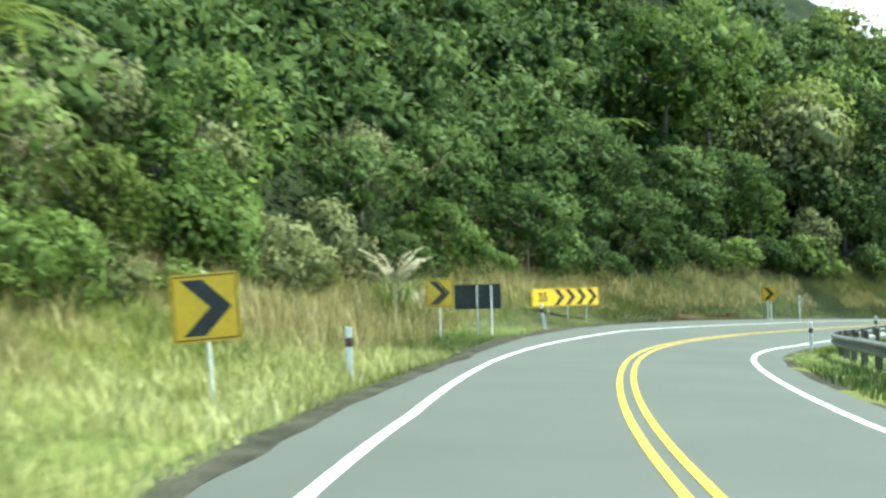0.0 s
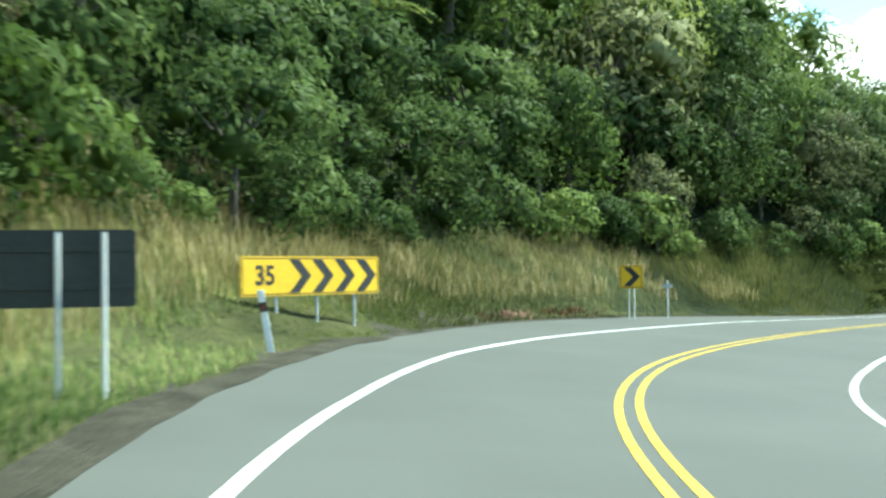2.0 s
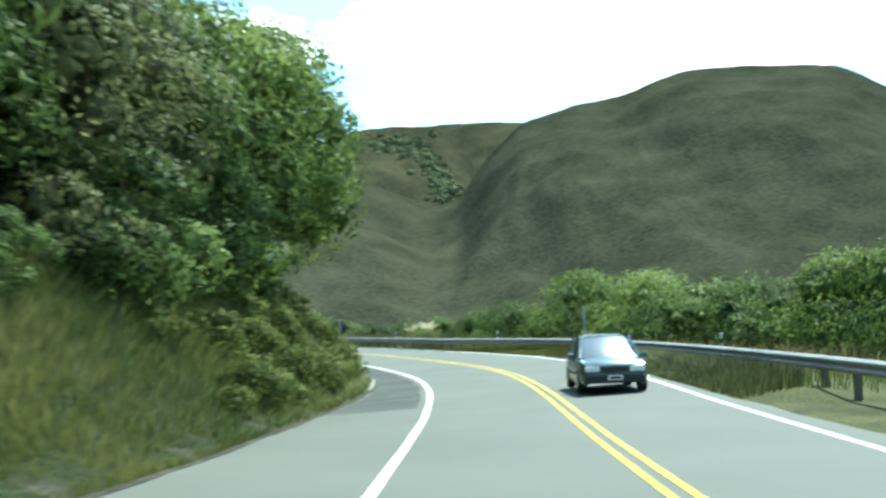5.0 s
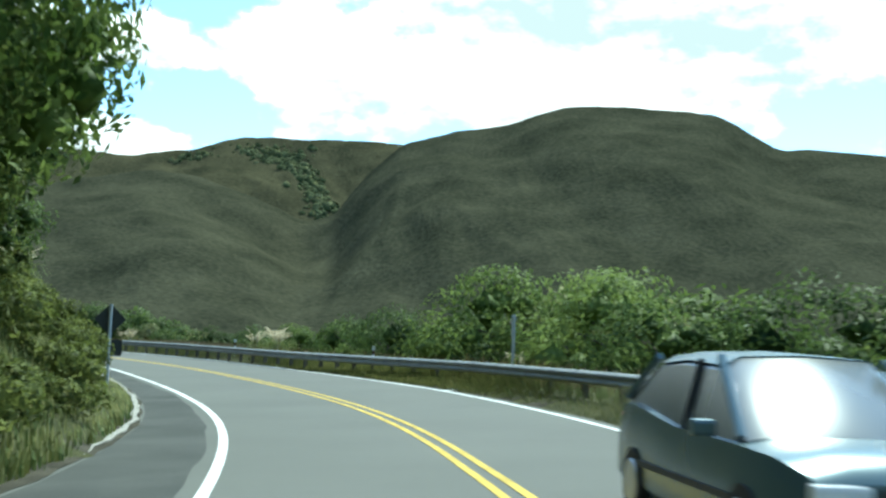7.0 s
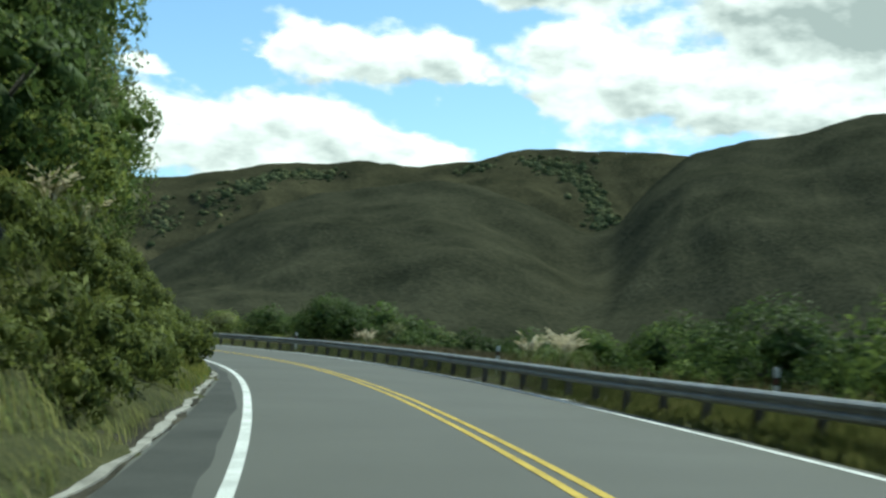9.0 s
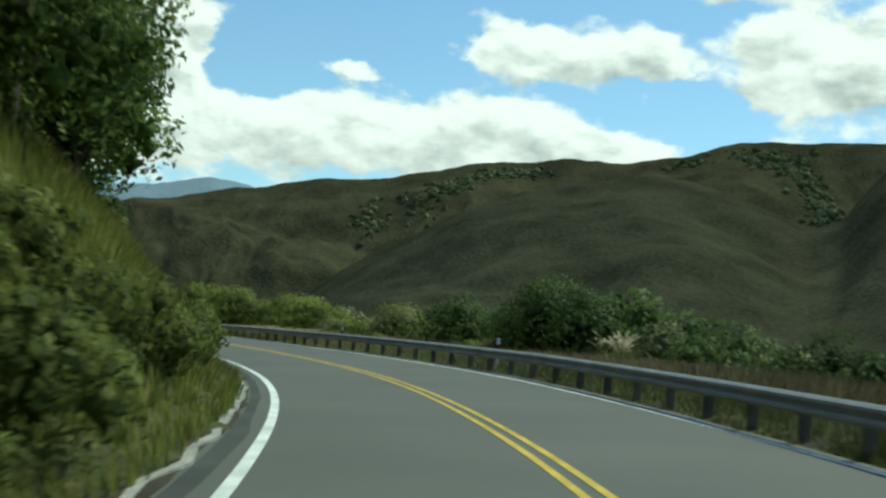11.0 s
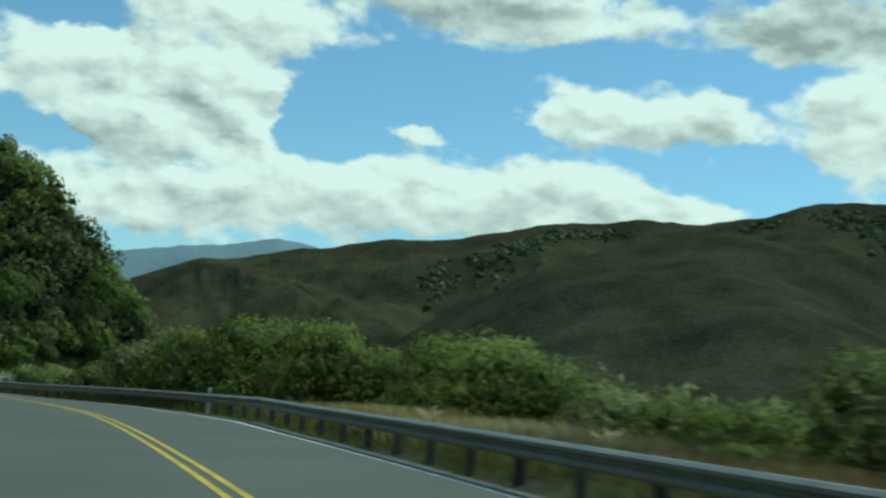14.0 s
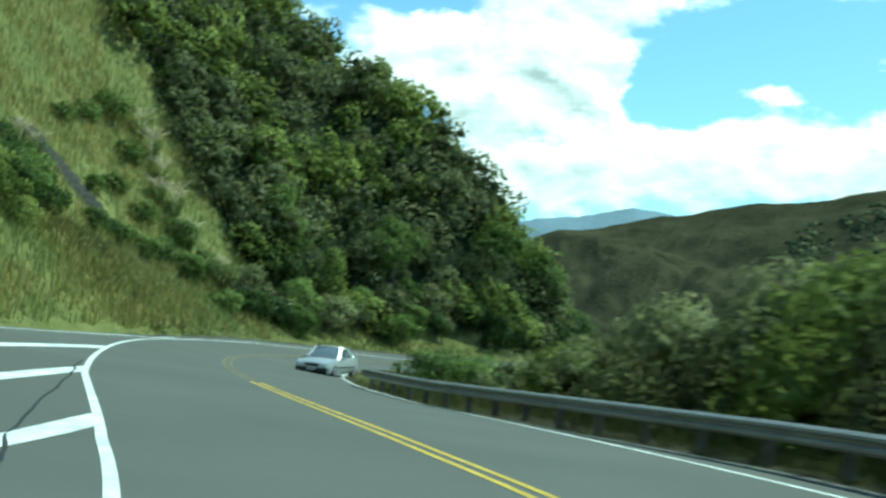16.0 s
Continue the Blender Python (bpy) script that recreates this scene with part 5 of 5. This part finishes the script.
def scatter(seed, n, s0, s1, q0, q1, side, clump=0.0):
    g = np.random.RandomState(seed)
    s = s0 + (s1 - s0) * g.rand(n)
    q = q0 + (q1 - q0) * g.rand(n)
    o = -(edge_left(s) + q) if side < 0 else edge_right(s) + q
    p = road(s, o)
    if clump:
        k = fractal(p[:, 0] / 3.5, p[:, 1] / 3.5) > clump
        p, s, q = p[k], s[k], q[k]
    z, _, oo = height(p[:, 0], p[:, 1])
    ok = (oo * side > 0)
    return np.stack([p[:, 0], p[:, 1], z - 0.03], 1)[ok]


blades(14, scatter(14, 16000, 24, 60, 0.35, 5.0, -1), 0.25, 0.011, 0.5, M_GRASS, "verge_grass", "long green verge grass")
blades(1, scatter(1, 26000, -4, 26, 0.02, 7.0, -1), 0.28, 0.011, 0.5, M_VERGE, "verge_grass", "long green verge grass")
blades(13, scatter(13, 34000, -4, 24, 0.15, 7.5, -1, -0.35), 0.34, 0.010, 0.5, M_PALEGRASS, "pale_grass", "pale yellow flowering grass in the verge")
blades(12, scatter(12, 9000, 24, 74, 2.0, 7.0, -1, 0.05), 0.55, 0.012, 0.55, M_GRASS, "tall_green_grass", "tall green grass tufts in the verge")
blades(23, scatter(23, 11000, 46, 74, 1.4, 5.6, -1, -0.15), 0.55, 0.010, 0.5, M_STRAW, "seeding_grass", "straw-coloured seeding grass on the olive bank")
blades(11, scatter(11, 29000, 46, 92, 0.04, 5.5, -1), 0.40, 0.012, 0.6, M_OLIVE, "bank_sward", "olive-brown rough grass on the bank")
pts = np.concatenate([scatter(2, 16000, -6, 26, 3.8, 7.5, -1, -0.25), scatter(22, 15000, 24, 52, 2.4, 7.0, -1, -0.25)])
blades(2, pts, 0.62 + 0.55 * fractal(pts[:, 0] / 2.2, pts[:, 1] / 2.2 + 9), 0.009, 0.45, M_STRAW, "seeding_grass", "tall straw-coloured seeding grass")
blades(31, scatter(31, 20000, 84, 186, 0.1, 5.2, -1), 0.75, 0.016, 0.7, M_FERN, "bank_sward", "olive rough grass on the cut bank")
blades(3, scatter(3, 11000, 80, 186, 0.05, 4.6, -1), 0.6, 0.014, 0.7, M_GRASS, "bank_grass", "green grass on the cut bank")
blades(42, scatter(42, 16000, 84, 152, 0.0, 1.4, 1), 0.36, 0.012, 0.5, M_OLIVE, "rail_grass", "olive grass standing before the guardrail")
blades(41, scatter(41, 12000, 150, 270, 0.0, 1.2, 1), 0.24, 0.012, 0.6, M_OLIVE, "rail_grass", "short rough grass at the foot of the guardrail")
blades(4, scatter(4, 24000, 84, 270, 0.25, 8.0, 1), 0.30, 0.013, 0.5, M_GRASS, "rail_grass", "rough grass under the guardrail")
blades(5, scatter(5, 24000, 88, 262, 1.6, 8.5, 1, -0.15), 0.60, 0.015, 0.45, M_DRY, "dry_grass", "dry brown grass behind the guardrail")
blades(52, scatter(52, 9000, 204, 232, 0.8, 6.8, 1), 0.9, 0.014, 0.5, M_STRAW, "dry_grass", "pale dry seeding grass between rail and shrubs")
blades(51, scatter(51, 22000, 156, 236, 1.2, 7.0, 1), 0.80, 0.014, 0.5, M_DRY, "dry_grass", "knee-high dry brown grass between rail and shrubs")
blades(60, scatter(60, 14000, 232, 274, 0.3, 10.0, -1), 0.45, 0.018, 0.5, M_VERGE, "slope_grass", "yellow-green grass on the low bank before the slope")
blades(6, scatter(6, 9000, 239, 309, 0.4, 5.0, -1), 0.40, 0.02, 0.5, M_GRASS, "slope_grass", "green grass along the foot of the cut slope")


def slope_points(seed, n, clump):
    g = np.random.RandomState(seed)
    x, y = g.uniform(83, 110, n), g.uniform(226, 288, n)
    z, s, o = height(x, y)
    k = (cleared(x - 1.5, y) | (y <= 244)) & (-o - edge_left(s) > 0.6) & (o < 0) & (fractal(x / 4.5 + 40, y / 4.5) > clump) & ((x < 93.4) | (x > 100.2) | (np.abs((y - 258.6) - (x - 93.9) * 0.448) > 0.9))
    return np.stack([x, y, z - 0.03], 1)[k]


blades(61, slope_points(61, 32000, -2), 0.55, 0.027, 0.5, M_VERGE, "slope_grass", "rough yellow-green grass on the cleared cut slope")
blades(62, slope_points(62, 42000, -0.10), 0.65, 0.022, 0.5, M_GOLD, "slope_straw", "pale yellow grass on the cleared cut slope")
blades(63, scatter(63, 11000, 278, 326, 0.15, 6.5, -1), 0.6, 0.022, 0.5, M_OLIVE, "foot_grass", "olive grass at the foot of the far bank")
blades(64, scatter(64, 9000, 258, 300, 0.4, 6.0, 1), 0.75, 0.018, 0.5, M_OLIVE, "rail_end_grass", "long olive grass beyond the end of the guardrail")
blades(7, scatter(7, 9000, 12, 62, 0.3, 4.5, 1), 0.35, 0.018, 0.5, M_GRASS, "inner_grass", "mown grass inside the bend")
blades(9, scatter(9, 2600, 20, 36, 1.4, 6.5, -1, -0.1), 1.15, 0.008, 0.5, M_STRAW, "tall_seed_grass", "shoulder-high straw grass beside the sign")
blades(8, scatter(8, 320, 51, 59, 0.1, 0.7, -1), 0.24, 0.025, 0.6, M_DOCK, "dock_weed", "rusty red dock weed at the seal edge")


def toetoe_meshes(seed):
    g = np.random.RandomState(seed)
    bm = bmesh.new()
    for k in range(90):
        a, l = g.rand() * 6.28, 0.9 + 0.7 * g.rand()
        d = Vector((math.cos(a), math.sin(a), 0))
        w = Vector((-d.y, d.x, 0)) * 0.012
        pts = [Vector((0, 0, 0)) + d * 0.08, d * l * 0.35 + Vector((0, 0, l * 0.75)), d * l * 0.75 + Vector((0, 0, l * 0.85)), d * l * 1.05 + Vector((0, 0, l * 0.5))]
        rows = [[bm.verts.new(p - w * c), bm.verts.new(p + w * c)] for p, c in zip(pts, (1, 1.1, 0.8, 0.2))]
        for r0, r1 in zip(rows, rows[1:]):
            bm.faces.new((r0[0], r0[1], r1[1], r1[0]))
    leaf = bpy.data.meshes.new("leaves")
    bm.to_mesh(leaf)
    bm.free()
    leaf.materials.append(M_GRASS)
    plumes = []
    for k in range(14):
        a, l, tilt = g.rand() * 6.28, 1.7 + 0.6 * g.rand(), 0.06 + 0.2 * g.rand()
        d = Vector((math.cos(a), math.sin(a), 0))
        base, tip = d * l * tilt * 0.6 + Vector((0, 0, l * 0.62)), d * l * tilt * 1.5 + Vector((0, 0, l))
        bm = bmesh.new()
        tube(bm, (0, 0, 0), base, 0.010, 0.006, 5)
        for j in range(64):
            u = j / 64
            c = base.lerp(tip, u) + (d * 0.30 - Vector((0, 0, 0.30))) * (u * u)
            rad = 0.115 * math.sin(math.pi * (0.12 + 0.86 * u)) + 0.015
            aa = g.rand() * 6.28
            e = Vector((math.cos(aa), math.sin(aa), -0.2)) * rad * 1.3 + d * 0.03
            sd = (tip - base).cross(e).normalized() * 0.026
            v = [bm.verts.new(c - sd), bm.verts.new(c + sd), bm.verts.new(c + e + Vector((0, 0, 0.06)))]
            bm.faces.new(v)
        me = bpy.data.meshes.new("plume")
        bm.to_mesh(me)
        bm.free()
        me.materials.append(M_PLUME)
        plumes.append(me)
    return leaf, plumes


def fern_meshes(seed):
    g = np.random.RandomState(seed)
    fronds = []
    for k in range(13):
        a, l = k * 0.483 + g.rand() * 0.3, 1.5 + 0.5 * g.rand()
        d = Vector((math.cos(a), math.sin(a), 0))
        side = Vector((-d.y, d.x, 0))
        bm = bmesh.new()
        mid = []
        for j in range(18):
            u = j / 17
            mid.append(bm.verts.new(d * l * u + Vector((0, 0, l * (0.55 * u - 0.75 * u * u)))))
        for j in range(17):
            w = 0.34 * math.sin(math.pi * (0.08 + 0.9 * j / 17))
            for sg in (-1, 1):
                e = bm.verts.new(mid[j].co + side * sg * w + d * 0.12 + Vector((0, 0, -0.10 * w)))
                bm.faces.new((mid[j], e, mid[j + 1]))
        me = bpy.data.meshes.new("frond")
        bm.to_mesh(me)
        bm.free()
        me.materials.append(M_LEAF[2 if k % 3 else 0])
        fronds.append(me)
    return fronds


FRONDS = fern_meshes(4)
bm = tube(bmesh.new(), (0, 0, -1.4), (0.1, 0, 3.2), 0.14, 0.10, 9)
FERN_TRUNK = bpy.data.meshes.new("trunk")
bm.to_mesh(FERN_TRUNK)
bm.free()
FERN_TRUNK.materials.append(M_BARK)
for j, (s, q, tall) in enumerate(((30, 17, 2.2), (44, 13, 2.0), (52, 21, 2.4), (60, 11, 1.7), (70, 16, 2.2), (80, 12, 2.0), (38, 24, 2.4), (20, 9.5, 1.3), (14, 14, 1.8), (34, 30, 2.0))):
    p = road(s, -float(edge_left(s)) - q)
    t = tagged(new("tree_fern"), "tree fern with a spreading crown of fronds", "tree fern", "tree ferns")
    z = ground_z(p[0], p[1])
    t.matrix_world = Matrix.LocRotScale((p[0], p[1], z + tall - 1.7), Euler((0, 0, j)), (1.25, 1.25, 1.25))
    new("trunk", FERN_TRUNK).parent = t
    for me in FRONDS:
        ob = new("frond", me)
        ob.parent = t
        ob.location = (0.1, 0, 3.15)

TOE = [toetoe_meshes(k) for k in range(3)]


def toetoe(x, y, sc, k, yaw):
    t = tagged(new("toetoe_clump"), "toetoe clump with cream feathery plumes", "grass clump", "toetoe clumps")
    t.matrix_world = Matrix.LocRotScale((x, y, ground_z(x, y) - 0.05), Euler((0, 0, yaw)), (sc, sc, sc))
    leaf, plumes = TOE[k % 3]
    new("leaves", leaf).parent = t
    for me in plumes:
        new("plume", me).parent = t


for j, (s, o, sc) in enumerate([(146, 8.0, 0.95), (148, 8.8, 1.0), (150, 8.2, 0.9), (174, 9.5, 0.9), (176, 10, 0.9), (118.5, 8.4, 0.6), (207, 8.0, 0.5), (216, 7.6, 0.5), (96, 11.5, 1.2),
                                (132, -7.6, 0.8), (136, -7.4, 0.8), (121, -7.8, 0.75)]):
    p = road(s, o)
    toetoe(p[0], p[1], sc, j, j * 1.3)

for j, (x, y, sc) in enumerate(((-3.1, 33.4, 1.35), (-2.3, 34.9, 0.8), (-11.5, 23.5, 1.5), (-10.3, 20.7, 1.3), (-1.6, 53.4, 1.5), (-2.4, 49.0, 1.4), (100.4, 272.4, 1.3), (101.3, 271.2, 1.4), (102.2, 269.8, 1.3), (103.2, 268.6, 1.4), (104.4, 267.6, 1.2), (102.0, 268.0, 1.1), (106.6, 267.8, 1.1), (109.4, 267.9, 1.0), (111.0, 268.6, 1.0), (95.0, 256.4, 1.0), (94.2, 255.2, 0.9))):
    toetoe(x, y, sc, j, j * 1.7)

# eroded gully on the cleared slope beyond the last bend
rr = np.random.RandomState(8)
t = np.linspace(0, 1, 70)
p = np.stack([93.9 + 5.8 * t + 0.25 * np.sin(t * 9) + 0.12 * rr.randn(70), 258.6 + 2.6 * t + 0.16 * rr.randn(70)], 1)
wv = ((0.8 + 0.9 * rr.rand(70)) * (1.2 - 0.5 * t))[:, None]
a, b = np.c_[p - wv * (0.4, 0.9), 0 * t], np.c_[p + wv * (0.4, 0.9), 0 * t]
for r in (a, b):
    r[:, 2] = height(r[:, 0], r[:, 1])[0] + 0.02
q = np.arange(69)
mid = (a + b) / 2
mid[:, 2] += 0.05 + 0.2 * rr.rand(70)
tagged(new("rock_gully", mesh_of("rock_gully", np.concatenate([a, mid, b]), np.concatenate([np.stack([q, q + 1, q + 71, q + 70], 1), np.stack([q + 70, q + 71, q + 141, q + 140], 1)]), M_ROCK)), "dark eroded rock line down the grassy slope", "rock", kind="structure")

# bush going on down the valley side behind the shrubs
vs, fs, ns, base = [], [], [], 0
for gx in np.arange(40, 260, 6.2):
    for gy in np.arange(20, 340, 6.2):
        x, y = gx + rg.uniform(-2, 2), gy + rg.uniform(-2, 2)
        z, s, o = height(np.array([x]), np.array([y]))
        if o[0] < 19 or o[0] > 62 or s[0] < 75 or s[0] > 325:
            continue
        v, f, w = REARWOOD[rg.randint(3)]
        k = rg.uniform(0.8, 1.25)
        vs.append(v * (k, k, k * 0.8) + (x, y, float(z[0]) - 0.9))
        ns.append(w)
        fs.append(f + base)
        base += len(v)
tagged(new("valley_bush", mesh_of("valley_bush", np.concatenate(vs), np.concatenate(fs), M_LEAF[1], normals=np.concatenate(ns))), "low dark bush down the valley side", "bush", kind="stuff")

# bush in the gullies of the far hillside, lightened as if in a sun patch
g = np.random.RandomState(21)
vs, fs, base = [], [], 0
LV, LF = ball(3, 6)
for cb, cr, wb, wr, cnt in ((51.2, 2310, 0.45, 28, 170), (52.2, 2240, 0.36, 40, 240), (53.0, 2150, 0.32, 50, 260), (53.5, 2040, 0.28, 55, 200), (50.0, 2310, 0.4, 25, 70), (54.0, 1930, 0.3, 55, 110), (37.4, 2320, 0.75, 20, 240),
                            (35.6, 2240, 0.55, 40, 200), (39.2, 2335, 0.6, 14, 80), (34.2, 2150, 0.5, 50, 130), (31.5, 2100, 0.5, 60, 110), (47.0, 2330, 0.6, 16, 60)):
    cnt = int(cnt * 0.6)
    bb, rr2 = np.radians(cb + wb * g.randn(cnt)), np.minimum(cr + wr * g.randn(cnt), 2360)
    px, py = HUB[0] + np.sin(bb) * rr2, HUB[1] + np.cos(bb) * rr2
    pz = hill_height(np.degrees(bb), rr2, False)
    for x, y, z in zip(px, py, pz):
        r = 3.0 + 6.0 * g.rand() ** 2
        v = LV * (1 + 0.25 * g.randn(len(LV), 1)) * (r, r, r * g.uniform(0.6, 0.9)) + (x, y, z + r * 0.15)
        vs.append(v)
        fs.append(LF + base)
        base += len(v)
tagged(new("far_bush", mesh_of("far_bush", np.concatenate(vs), np.concatenate(fs), M_GULLYLIT, smooth=True)), "native bush in far hillside gullies, sun patch in its colour", "bush", kind="stuff")
